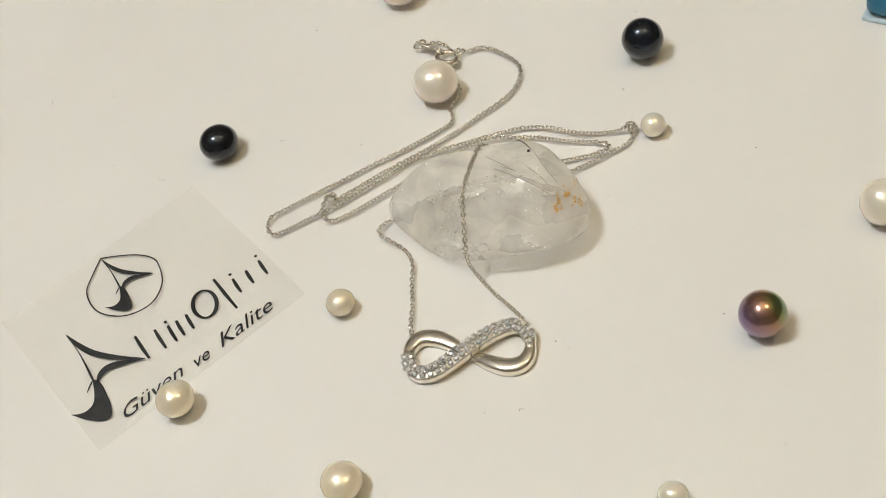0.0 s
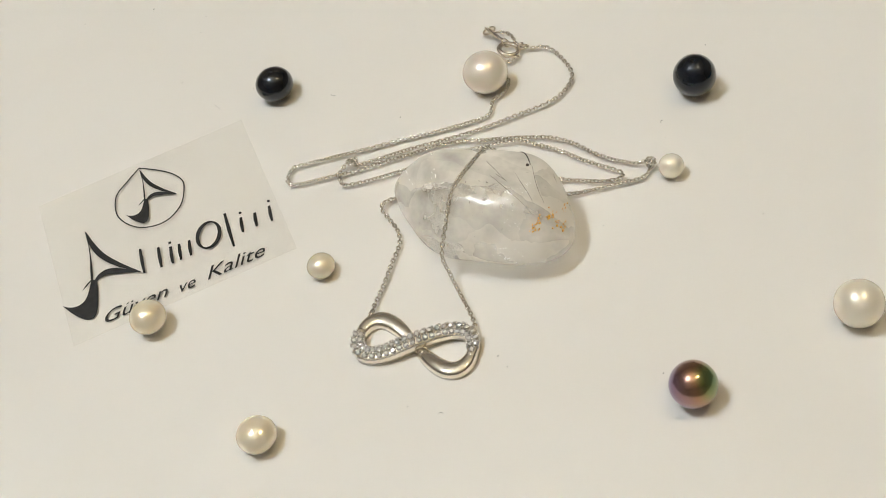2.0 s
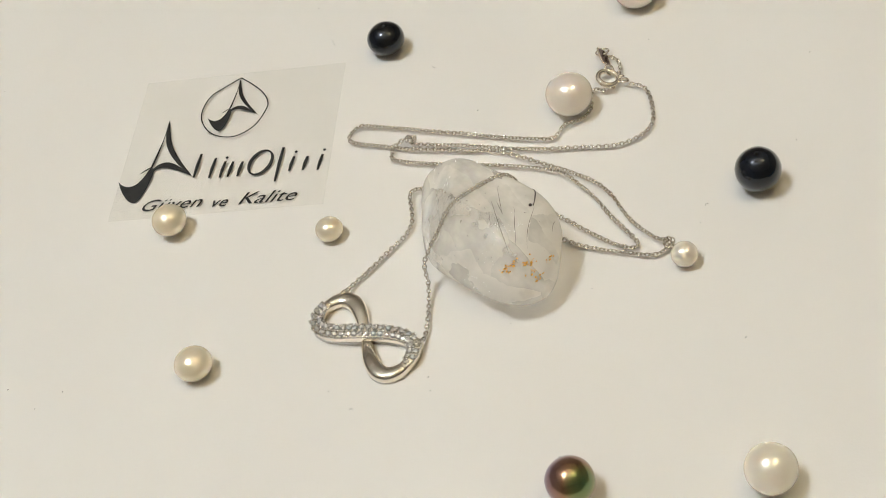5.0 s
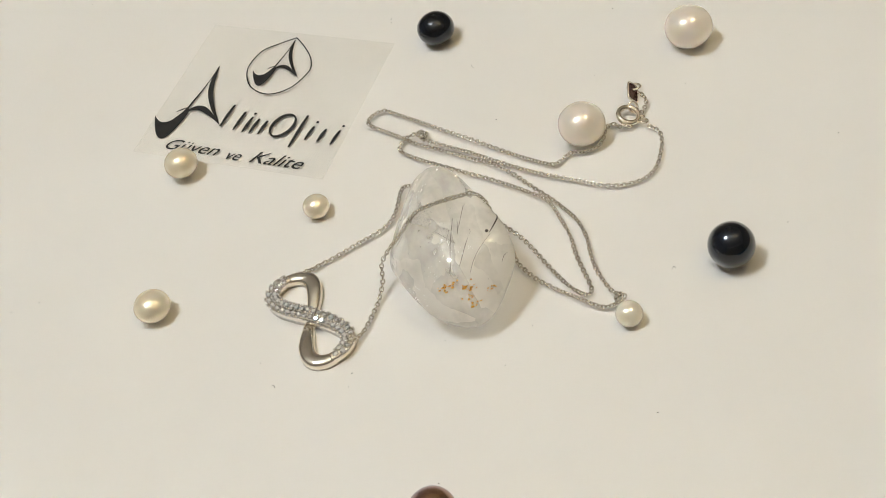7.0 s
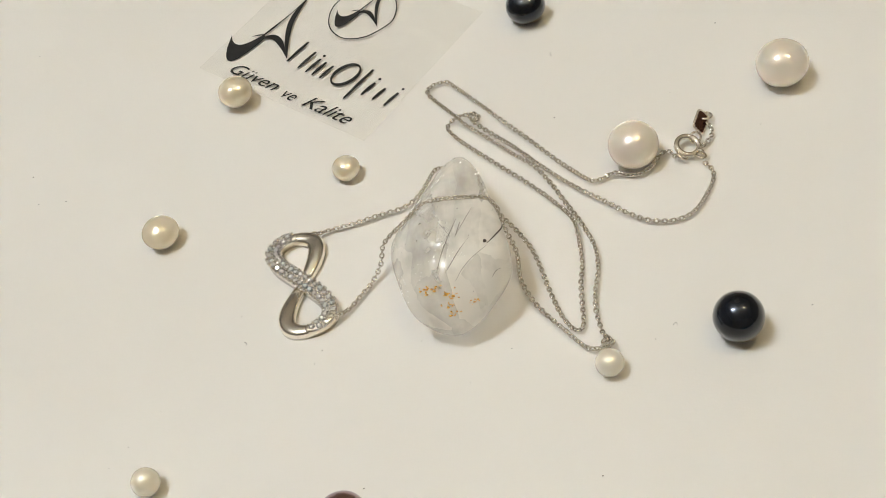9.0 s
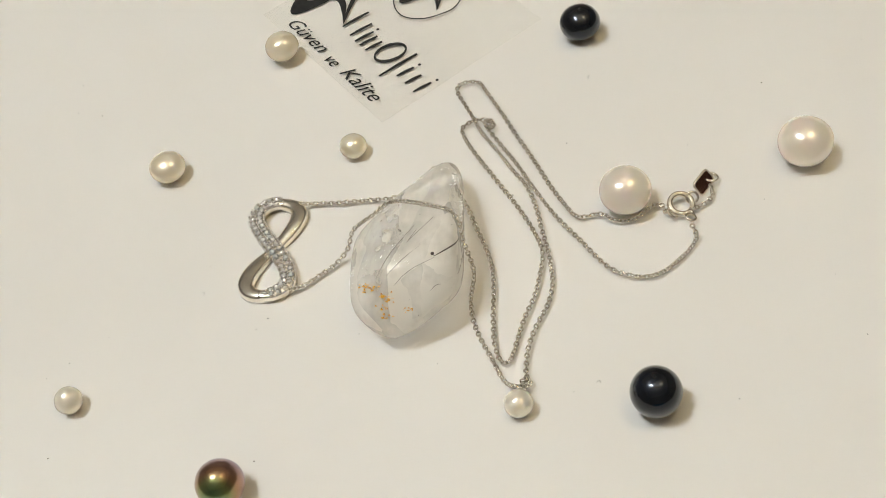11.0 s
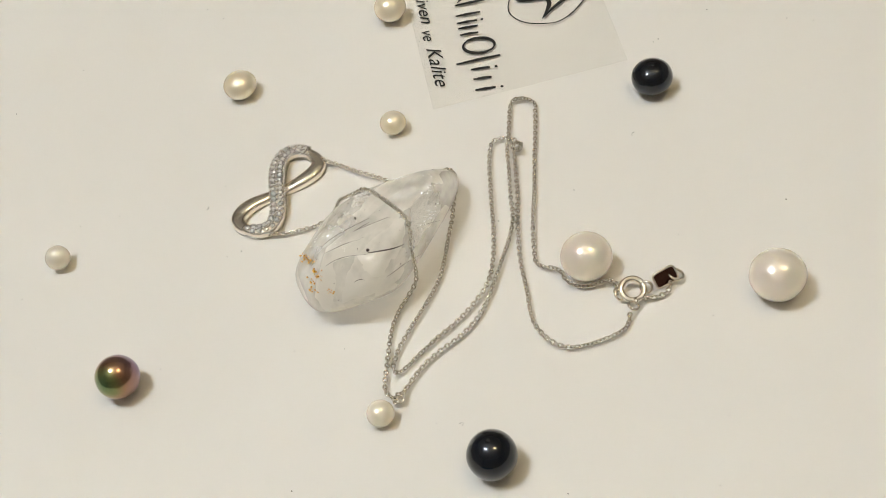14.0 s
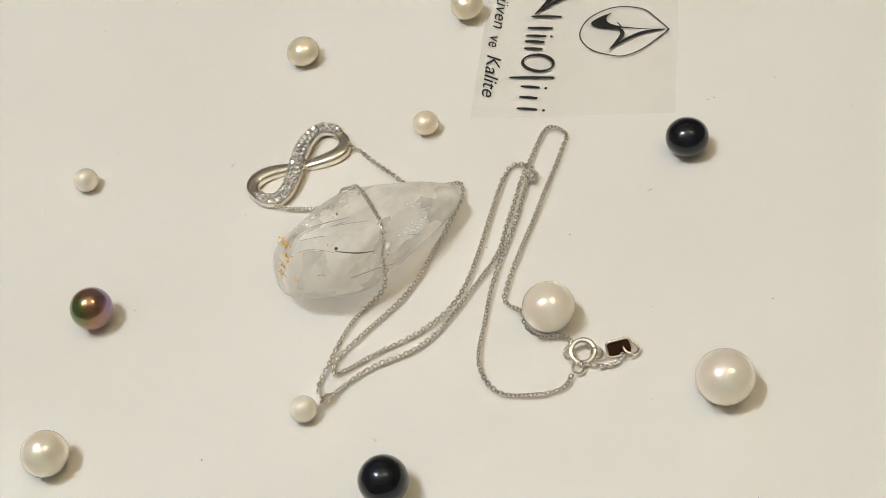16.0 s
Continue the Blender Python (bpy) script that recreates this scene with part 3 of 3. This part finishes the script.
def curve2(points, steps=8):
    """A smooth flat line through a few points."""
    q = smooth_line([(x, y, 0) for x, y in points], 0.06)
    return [(p.x, p.y) for p in q] + [points[-1]]


def printed_film():
    ob = new("printed_film")
    tagged(ob, "square translucent plastic film with black print", "film")
    bm = bmesh.new()
    n = 20
    for lift in (0.0, 0.008):
        g = [[bm.verts.new(card_place(CARD_W * i / n, CARD_H * j / n, lift - 0.004)) for j in range(n + 1)] for i in range(n + 1)]
        for i in range(n):
            for j in range(n):
                bm.faces.new((g[i][j], g[i + 1][j], g[i + 1][j + 1], g[i][j + 1]))
    bmesh.ops.remove_doubles(bm, verts=bm.verts, dist=1e-7)
    part("film_sheet", bm, FILM, ob)

    def swell(line, top, peak, tail=0.014):
        """Widths of a stroke that swells to its fullest part way along and runs out thin."""
        k = len(line) - 1
        return [tail + (top - tail) * max(0.0, math.sin(math.pi * (i / k) ** (math.log(0.5) / math.log(peak)))) for i in range(k + 1)]

    def emblem(o, s):
        """A pointed sail-like mark: a blade, a thin leg, a cross stroke, a full tail and a hair."""
        def at(pts):
            return curve2([(o[0] + s * u, o[1] + s * v) for u, v in pts])
        for name, pts, w, peak in (("mark_blade", [(0, 0), (0.045, -0.33), (0.16, -0.70), (0.40, -1.08), (0.71, -1.445)], 0.105, 0.42),
                                   ("mark_leg", [(0, 0), (-0.012, -0.42), (-0.05, -0.76), (-0.11, -1.14), (-0.13, -1.25)], 0.04, 0.8),
                                   ("mark_stroke", [(0.71, -1.445), (0.41, -1.235), (0.18, -1.125), (0.02, -1.15), (-0.10, -1.26)], 0.125, 0.62),
                                   ("mark_hair", [(-0.11, -1.14), (-0.20, -1.20), (-0.30, -1.28)], 0.03, 0.4)):
            line = at(pts)
            outline_mesh(name, stroke(line, swell(line, w * s, peak, 0.012)), ob, "black printed emblem stroke")
        tail = at([(-0.115, -1.13), (-0.045, -1.24), (-0.07, -1.50), (-0.14, -1.80), (-0.24, -1.965), (-0.375, -1.935), (-0.55, -1.72), (-0.70, -1.425)])[:-1]
        tail += at([(-0.70, -1.425), (-0.60, -1.52), (-0.47, -1.575), (-0.33, -1.535), (-0.225, -1.39), (-0.115, -1.13)])[:-2]
        outline_mesh("mark_tail", tail, ob, "black printed emblem tail")

    emblem((0.685, 2.361), 1.0)
    emblem((1.916, 3.30), 0.675)
    # drop-shaped outline round the small emblem
    drop = curve2([(1.92, 3.36), (2.17, 3.15), (2.405, 2.91), (2.55, 2.66), (2.565, 2.43), (2.39, 2.005), (2.02, 1.785), (1.58, 1.93), (1.31, 2.37), (1.37, 2.87), (1.64, 3.14), (1.92, 3.36)])
    outline_mesh("drop_outline", stroke(drop, 0.022), ob, "thin black printed drop outline")
    # the maker's name as plain slanted bars and a ring
    for u, low, high, wide in ((1.47, 0.86, 1.42, 0.062), (1.77, 0.82, 1.28, 0.062), (1.97, 0.80, 1.18, 0.062), (2.12, 0.80, 1.16, 0.062), (2.30, 0.80, 1.14, 0.062),
                               (3.02, 0.60, 1.40, 0.062), (3.25, 0.82, 1.16, 0.062), (3.50, 0.82, 1.14, 0.066), (3.77, 0.80, 1.16, 0.062)):
        outline_mesh("print_bar", stroke([(u - 0.02, low), (u, (low + high) / 2), (u + 0.03, high)], [wide * 0.6, wide, wide * 0.7]), ob, "black printed bar")
    for u in (1.99, 3.28, 3.80):
        outline_mesh("print_dot", [(u + 0.02 + 0.028 * math.cos(a), 1.27 + 0.028 * math.sin(a)) for a in (0, 0.8, 1.6, 2.4, 3.1, 3.9, 4.7, 5.5)], ob, "black printed dot")
    oval = [(2.67 + 0.20 * math.cos(a) + 0.05 * math.sin(a), 1.08 + 0.28 * math.sin(a)) for a in (2 * math.pi * k / 36 for k in range(37))]
    outline_mesh("print_ring", stroke(oval, [0.03 + 0.04 * abs(math.cos(2 * math.pi * k / 36 + 0.5)) for k in range(37)]), ob, "black printed ring")
    # the line of words below
    for word, u, v, size, wide in (("G\u00fcven", 0.60, 0.17, 0.36, 1.13), ("ve", 1.93, 0.13, 0.33, 0.28), ("Kalite", 2.40, 0.14, 0.38, 1.06)):
        data = bpy.data.curves.new("words", "FONT")
        data.body, data.size, data.shear, data.resolution_u = word, 1.0, 0.45, 3
        tmp = new("words", data)
        me = bpy.data.meshes.new_from_object(tmp.evaluated_get(bpy.context.evaluated_depsgraph_get()))
        bpy.data.objects.remove(tmp)
        span = max(p.co.x for p in me.vertices) - min(p.co.x for p in me.vertices)
        first = min(p.co.x for p in me.vertices)
        for p in me.vertices:
            p.co = card_place(u + (p.co.x - first) * wide / span, v + p.co.y * size, 0.009)
        me.materials.clear()
        me.materials.append(INK)
        part("printed_word", me, None, ob, "black slanted printed word")
    return riding(ob, CARD_AT.x, CARD_AT.y)


printed_film()

# ---- the necklace ----
PENDANT_AT, PENDANT_X = Vector((-2.28, -1.21)), Vector((0.17, -0.985))


def necklace():
    ob = new("necklace")
    tagged(ob, "silver cable chain necklace with an infinity pendant", "necklace")
    rng = random.Random(3)
    # pendant, in its own frame: x along the figure, y towards the crystal
    side = Vector((-PENDANT_X.y, PENDANT_X.x))

    def local(x, y, z):
        p = PENDANT_AT + PENDANT_X * x + side * y
        return Vector((p.x, p.y, z)) * CM

    half_x, half_y = 0.92, 0.69

    def figure(t):
        return half_x * math.cos(t), half_y * math.sin(t) * math.cos(t)

    def frame_at(t):
        x, y = figure(t)
        dx, dy = -half_x * math.sin(t), half_y * math.cos(2 * t)
        d = math.hypot(dx, dy)
        return x, y, -dy / d, dx / d

    def band(t0, t1, wide, rise, profile, steps=110):
        bm, rings = bmesh.new(), []
        for i in range(steps + 1):
            s = i / steps
            t = t0 + (t1 - t0) * s
            x, y, nx, ny = frame_at(t)
            w, up = wide(s), rise(s)
            rings.append([bm.verts.new(local(x + nx * a * w, y + ny * a * w, max(0.004, z + (up if z > 0.02 else up * 0.6)))) for a, z in profile])
        m = len(profile)
        for a, b in zip(rings, rings[1:]):
            for k in range(m):
                bm.faces.new((a[k], a[(k + 1) % m], b[(k + 1) % m], b[k]))
        bm.faces.new(rings[0])
        bm.faces.new(rings[-1][::-1])
        return bm

    pendant = part("pendant", band(-0.12, math.pi + 0.12, lambda s: 0.145 + 0.10 * math.sin(math.pi * s) ** 0.7, lambda s: 0.06 * math.exp(-((s - 0.5) / 0.13) ** 2),
                                   [(-0.5, 0.0), (-0.5, 0.13), (-0.44, 0.16), (-0.2, 0.172), (0.2, 0.172), (0.44, 0.16), (0.5, 0.13), (0.5, 0.0)]), SILVER, ob, "silver infinity pendant")
    part("polished_band", band(math.pi - 0.02, 2 * math.pi + 0.02, lambda s: 0.155 + 0.125 * abs(math.sin(2 * math.pi * s)) ** 0.8 * (0.75 + 0.25 * math.sin(math.pi * s)),
                               lambda s: -0.055 * math.exp(-((s - 0.5) / 0.10) ** 2),
                               [(-0.5, 0.0), (-0.5, 0.085), (-0.47, 0.122), (-0.39, 0.149), (-0.25, 0.163), (0, 0.169), (0.25, 0.163), (0.39, 0.149), (0.47, 0.122), (0.5, 0.085), (0.5, 0.0)]), SILVER, pendant, "smooth polished silver band")
    # two rows of stones with beads between them
    gem = bmesh.new()
    r = 0.00050
    rings = [[gem.verts.new((q * r * math.cos(math.pi * k / 4 + off), q * r * math.sin(math.pi * k / 4 + off), z * r)) for k in range(8)]
             for q, z, off in ((0.46, 0.58, 0.39), (0.80, 0.38, 0.0), (1.0, 0.0, 0.39), (0.6, -0.35, 0.39))]
    for a, b in zip(rings, rings[1:]):
        for k in range(8):
            gem.faces.new((a[k], a[(k + 1) % 8], b[(k + 1) % 8], b[k]))
    gem.faces.new(rings[0])
    gem.faces.new(rings[-1][::-1])
    gem_mesh = mesh_of(gem, "stone", GEM, smooth=False)
    bead = bmesh.new()
    bmesh.ops.create_icosphere(bead, subdivisions=1, radius=0.00021)
    bead_mesh = mesh_of(bead, "bead", SEAT)
    # even steps along the curve
    ts, run = [], 0.0
    fine = [0.02 + (math.pi - 0.04) * k / 1500 for k in range(1501)]
    goal = 0.0
    for a, b in zip(fine, fine[1:]):
        if run >= goal:
            ts.append(a)
            goal += 0.105
        (xa, ya), (xb, yb) = figure(a), figure(b)
        run += math.hypot(xb - xa, yb - ya)
    for i, t in enumerate(ts):
        x, y, nx, ny = frame_at(t)
        s = (t + 0.12) / (math.pi + 0.24)
        w = 0.145 + 0.10 * math.sin(math.pi * s) ** 0.7
        z = 0.172 + 0.06 * math.exp(-((s - 0.5) / 0.13) ** 2)
        t2 = t + 0.5 * (ts[1] - ts[0])
        spots = (-0.25, 0.25) if w > 0.17 else (0.0,)
        for a in spots:
            g = part("stone", gem_mesh, None, pendant, "small clear sparkling stone" if i == 0 else "")
            g.matrix_local = Matrix.Translation(local(x + nx * a * w, y + ny * a * w, z + 0.012)) @ pose(0, 0, 0, rng.uniform(-20, 20), rng.uniform(-20, 20) - 14 * a, rng.uniform(0, 45))
        x, y, nx, ny = frame_at(min(t2, math.pi))
        for a in ((-0.52, 0.0, 0.52) if w > 0.17 else (-0.5, 0.5)):
            for shift in (-0.012, 0.012):
                b = part("bead", bead_mesh, None, pendant)
                tx, ty = ny, -nx
                b.matrix_local = Matrix.Translation(local(x + nx * a * w + tx * shift * 1.6, y + ny * a * w + ty * shift * 1.6, z + (0.012 if abs(a) < 0.1 else -0.008)))
    # little loops that hold the chain
    for x, y in ((-0.87, 0.36), (0.85, 0.38)):
        part("loop", tube(bmesh.new(), ring_points(local(x, y, 0.12), 0.00055, (PENDANT_X.x, PENDANT_X.y, 0.25), 16), 0.00014, 6, True), SILVER, pendant)

    # the chain: over the crystal on one side, round its tip on the other
    first = [(-1.73, -1.98, 0.13), (-1.58, -1.82, 0.05), (-1.39, -1.61, 0.05), (-1.18, -1.40, 0.08), (-1.00, -1.18, 0.22), (-0.88, -1.03, 0.52)]
    for turn, aside in ((158, 0.30), (140, 0.33), (120, 0.34), (100, 0.32), (80, 0.28), (62, 0.21), (46, 0.12), (30, 0.02), (14, -0.10)):
        d = Vector((math.cos(radians(turn)), aside, math.sin(radians(turn)))).normalized()
        p = stone_point(d) + d * 0.035
        first.append(tuple(p))
    first += [(1.08, -1.44, 0.30), (1.07, -1.70, 0.08), (1.08, -1.88, 0.05), (1.20, -2.22, 0.05), (1.40, -2.55, 0.05), (1.59, -2.81, 0.05), (1.77, -3.07, 0.05),
              (1.90, -3.20, 0.05), (2.05, -3.22, 0.06), (2.19, -3.22, 0.11), (2.19, -3.12, 0.13), (2.12, -2.96, 0.05)]
    first += [(2.08, -2.54, 0.05), (2.13, -2.16, 0.05), (2.22, -1.81, 0.05), (2.23, -1.40, 0.05), (2.13, -1.02, 0.05), (2.03, -0.74, 0.06), (1.87, -0.36, 0.06), (1.73, 0.0, 0.05),
              (1.50, 0.43, 0.05), (1.19, 0.77, 0.05), (0.88, 1.14, 0.066), (0.50, 1.57, 0.05), (0.35, 1.80, 0.07), (0.08, 2.18, 0.05), (-0.08, 2.42, 0.05), (-0.09, 2.58, 0.05)]
    first += [(0.08, 2.68, 0.05), (0.27, 2.66, 0.06), (0.36, 2.54, 0.05), (0.65, 2.16, 0.05), (1.09, 1.55, 0.05), (1.45, 1.07, 0.05), (1.89, 0.45, 0.05), (2.24, 0.03, 0.05),
              (2.37, -0.09, 0.05), (2.52, -0.09, 0.05), (2.67, -0.02, 0.05), (2.80, -0.02, 0.05), (2.92, -0.10, 0.05), (3.14, -0.11, 0.05), (3.32, -0.01, 0.05), (3.44, 0.16, 0.05), (3.57, 0.26, 0.06),
              (3.66, 0.22, 0.07), (3.72, 0.10, 0.07), (3.84, 0.06, 0.10)]
    second = [(-2.06, -0.30, 0.13), (-1.86, -0.20, 0.05), (-1.48, -0.15, 0.05), (-1.05, -0.06, 0.05), (-0.66, 0.01, 0.05), (-0.42, 0.17, 0.05), (-0.25, 0.42, 0.06), (-0.12, 0.60, 0.09),
              (-0.02, 0.68, 0.11), (0.10, 0.65, 0.09), (0.24, 0.51, 0.06), (0.45, 0.19, 0.05), (0.66, -0.11, 0.05), (0.87, -0.47, 0.05), (1.09, -0.83, 0.05), (1.27, -1.21, 0.05), (1.37, -1.59, 0.05),
              (1.46, -2.07, 0.05), (1.56, -2.49, 0.05), (1.66, -2.73, 0.06), (1.74, -2.84, 0.06), (1.84, -2.85, 0.05), (1.88, -2.70, 0.05)]
    second += [(1.90, -2.43, 0.05), (1.93, -2.04, 0.05), (2.00, -1.67, 0.05), (2.01, -1.25, 0.05), (1.99, -0.84, 0.11), (1.74, -0.40, 0.05), (1.40, 0.05, 0.05), (0.98, 0.53, 0.05),
               (0.43, 1.17, 0.05), (0.22, 1.48, 0.05), (0.18, 1.60, 0.05), (0.25, 1.71, 0.05), (0.38, 1.76, 0.10), (0.54, 1.76, 0.12), (0.69, 1.74, 0.11), (0.72, 1.65, 0.12), (0.66, 1.58, 0.09)]
    second += [(0.88, 1.31, 0.05), (1.27, 0.86, 0.05), (1.62, 0.40, 0.05), (2.06, -0.12, 0.05), (2.52, -0.56, 0.05), (2.89, -0.92, 0.05), (3.15, -1.08, 0.05), (3.52, -1.14, 0.066), (3.81, -1.02, 0.05),
               (4.10, -0.65, 0.05), (4.22, -0.35, 0.05), (4.16, -0.16, 0.06), (4.11, -0.08, 0.08)]
    third = [(4.12, 0.16, 0.10), (4.20, 0.27, 0.06), (4.31, 0.38, 0.05), (4.37, 0.55, 0.06), (4.32, 0.72, 0.10)]
    def lifted(line):
        return [(x + 0.02, y - 0.015, 0.075) if z < 0.075 else (x, y, z) for x, y, z in line]

    tangle = [(0.74, 1.66, 0.10), (0.69, 1.73, 0.15), (0.61, 1.70, 0.17), (0.60, 1.62, 0.14), (0.67, 1.58, 0.10), (0.74, 1.62, 0.13), (0.72, 1.69, 0.18)]
    pitch = 0.0645
    link_bm = bmesh.new()
    oval = [Vector((0.00041 * math.cos(a) - 0.00003 * math.cos(3 * a), 0.00030 * math.sin(a), 0)) for a in (2 * math.pi * k / 14 for k in range(14))]
    tube(link_bm, oval, 0.000128, 6, True)
    link_mesh = mesh_of(link_bm, "chain_link", CHAIN)
    spare_v, spare_f = [], []
    base_v = [v.co.copy() for v in link_mesh.vertices]
    base_f = [tuple(p.vertices) for p in link_mesh.polygons]
    places = []
    hook = [(2.08, -3.22, 0.06), (2.18, -3.29, 0.11), (2.26, -3.22, 0.15), (2.20, -3.13, 0.15), (2.12, -3.17, 0.12), (2.15, -3.26, 0.09)]
    for line in (first, second, third, tangle, hook):
        pts = smooth_line(lifted(line), pitch)
        for i in range(len(pts) - 1):
            d = (pts[i + 1] - pts[max(i - 1, 0)]).normalized()
            flip = 8 if i % 2 else 98
            q = d.to_track_quat("X", "Z").to_matrix().to_4x4() @ pose(0, 0, 0, flip + rng.uniform(-12, 12) + 28 * math.sin(i * 0.11), 0, rng.uniform(-5, 5))
            at = (pts[i] + pts[i + 1]) / 2
            places.append((at.y, Matrix.Translation(at * CM) @ q))
    order = sorted(range(len(places)), key=lambda k: places[k][0])
    alone = set(order[:300])
    for k, (_, m) in enumerate(places):
        if k in alone:
            continue
        off = len(spare_v)
        spare_v += [m @ v for v in base_v]
        spare_f += [tuple(off + n for n in f) for f in base_f]
    me = bpy.data.meshes.new("chain")
    me.from_pydata(spare_v, [], spare_f)
    me.materials.append(CHAIN)
    for p in me.polygons:
        p.use_smooth = True
    chain = tagged(part("chain", me, None, ob, "fine silver cable chain"), kind="stuff")
    for k in sorted(alone):
        part("chain_link", link_mesh, None, chain).matrix_local = places[k][1]

    # clasp: spring ring, its nib, jump ring, tag and end ring
    def here(x, y, z):
        return Vector((x, y, z)) * CM
    clasp = part("spring_ring", tube(bmesh.new(), ring_points(here(3.95, 0.24, 0.12), 0.00175, (0.22, -0.18, 1), 40), 0.00048, 12, True), SILVER, ob, "round silver spring ring clasp")
    part("nib", tube(bmesh.new(), [here(4.09, 0.11, 0.15), here(4.16, 0.05, 0.13)], 0.0003, 8), SILVER, clasp)
    part("eyelet", tube(bmesh.new(), ring_points(here(4.12, 0.02, 0.09), 0.0008, (0.3, 0.3, 1), 20), 0.00022, 8, True), SILVER, clasp)
    part("eyelet", tube(bmesh.new(), ring_points(here(3.84, 0.07, 0.10), 0.0009, (0.6, 0.2, 0.8), 20), 0.0002, 8, True), SILVER, clasp)
    part("jump_ring", tube(bmesh.new(), ring_points(here(4.10, 0.38, 0.12), 0.0009, (0.3, -0.7, 0.6), 20), 0.0002, 8, True), SILVER, clasp)
    part("end_ring", tube(bmesh.new(), ring_points(here(4.33, 0.83, 0.10), 0.00115, (0.1, 0.35, 1), 24), 0.00022, 8, True), SILVER, clasp, "thin silver end ring")
    corner = [(0.0018 * sx - 0.0006 * sx * (1 - math.cos(w)), 0.00120 * sy - 0.0006 * sy * (1 - math.sin(w))) for sx, sy, ws in
              ((1, 1, (0, 0.52, 1.05, 1.57)), (-1, 1, (1.57, 1.05, 0.52, 0)), (-1, -1, (0, 0.52, 1.05, 1.57)), (1, -1, (1.57, 1.05, 0.52, 0))) for w in ws]
    lean = Vector((0.72, -0.42, 0.62)).to_track_quat("Z", "X").to_matrix().to_4x4()
    long_way = lean.inverted().to_3x3() @ Vector((0.45, 0.89, 0.1))
    stand = Matrix.Translation(here(4.24, 0.68, 0.14)) @ lean @ pose(0, 0, 0, 0, 0, math.degrees(math.atan2(long_way.y, long_way.x)))
    tag = bmesh.new()
    low, top = [tag.verts.new((x * 0.95, y * 0.93, -0.00012)) for x, y in corner], [tag.verts.new((x * 0.95, y * 0.93, 0.00012)) for x, y in corner]
    tag.faces.new(low[::-1])
    tag.faces.new(top)
    for k in range(len(corner)):
        tag.faces.new((low[k], low[(k + 1) % len(corner)], top[(k + 1) % len(corner)], top[k]))
    bmesh.ops.transform(tag, matrix=stand, verts=tag.verts)
    part("tag", tag, TAG, clasp, "small flat red-brown polished tag", smooth=False)
    rim = tube(bmesh.new(), [(x, y, 0) for x, y in corner], 0.00019, 8, True)
    bmesh.ops.transform(rim, matrix=stand, verts=rim.verts)
    part("tag_rim", rim, SILVER, ob, "bright silver rim of the tag")
    return riding(ob, 0, 0)


necklace()


# ---- small things on the plate ----
def blue_box():
    ob = new("blue_box")
    tagged(ob, "small glossy blue plastic box with rounded corners", "box")
    part("lid", box(bmesh.new(), 0, -0.025, 0.0008, 0.045, 0, 0.006, 0.0018), BLUE, ob)
    part("tray", box(bmesh.new(), -0.0002, -0.0252, 0, 0.0452, 0.0002, 0.00078, 0.0003), BLUE_EDGE, ob, "pale lower tray")
    return riding(ob, 4.68, -6.86, 0, -20)


blue_box()


def dust():
    rng = random.Random(11)
    bm = bmesh.new()
    for k in range(60):
        a, far = rng.uniform(0, 6.283), 0.1 * math.sqrt(rng.random())
        x, y = far * math.cos(a), far * math.sin(a)
        s = rng.uniform(0.00004, 0.00011)
        for v in bmesh.ops.create_icosphere(bm, subdivisions=1, radius=1.0)["verts"]:
            v.co = Vector((x + v.co.x * s * 1.5, y + v.co.y * s, s * 0.4 + v.co.z * s * 0.4))
    for x, y, turn in ((-0.0318, -0.0215, 0.4), (0.032, -0.03, 1.0), (0.021, 0.03, 3.0)):
        tube(bm, [(x + 0.0006 * k / 6 * math.cos(turn + k * 0.3), y + 0.0009 * k / 6 * math.sin(turn + k * 0.35), 0.00006) for k in range(7)], 0.00003, 4)
    ob = part("lint", bm, LINT)
    tagged(ob, "scattered specks of grey dust and lint", "lint", kind="stuff")
    return riding(ob, 0, 0)


dust()


# ---- what moves ----
def motions():
    seconds, angles = [t for t, _ in TURN], [a for _, a in TURN]
    for ob, base in MOVING:
        walk(ob, [(t, pose(0, 0, 0, 0, 0, float(np.interp(t, seconds, angles))) @ base) for t in (k / 2 for k in range(33))])


motions()
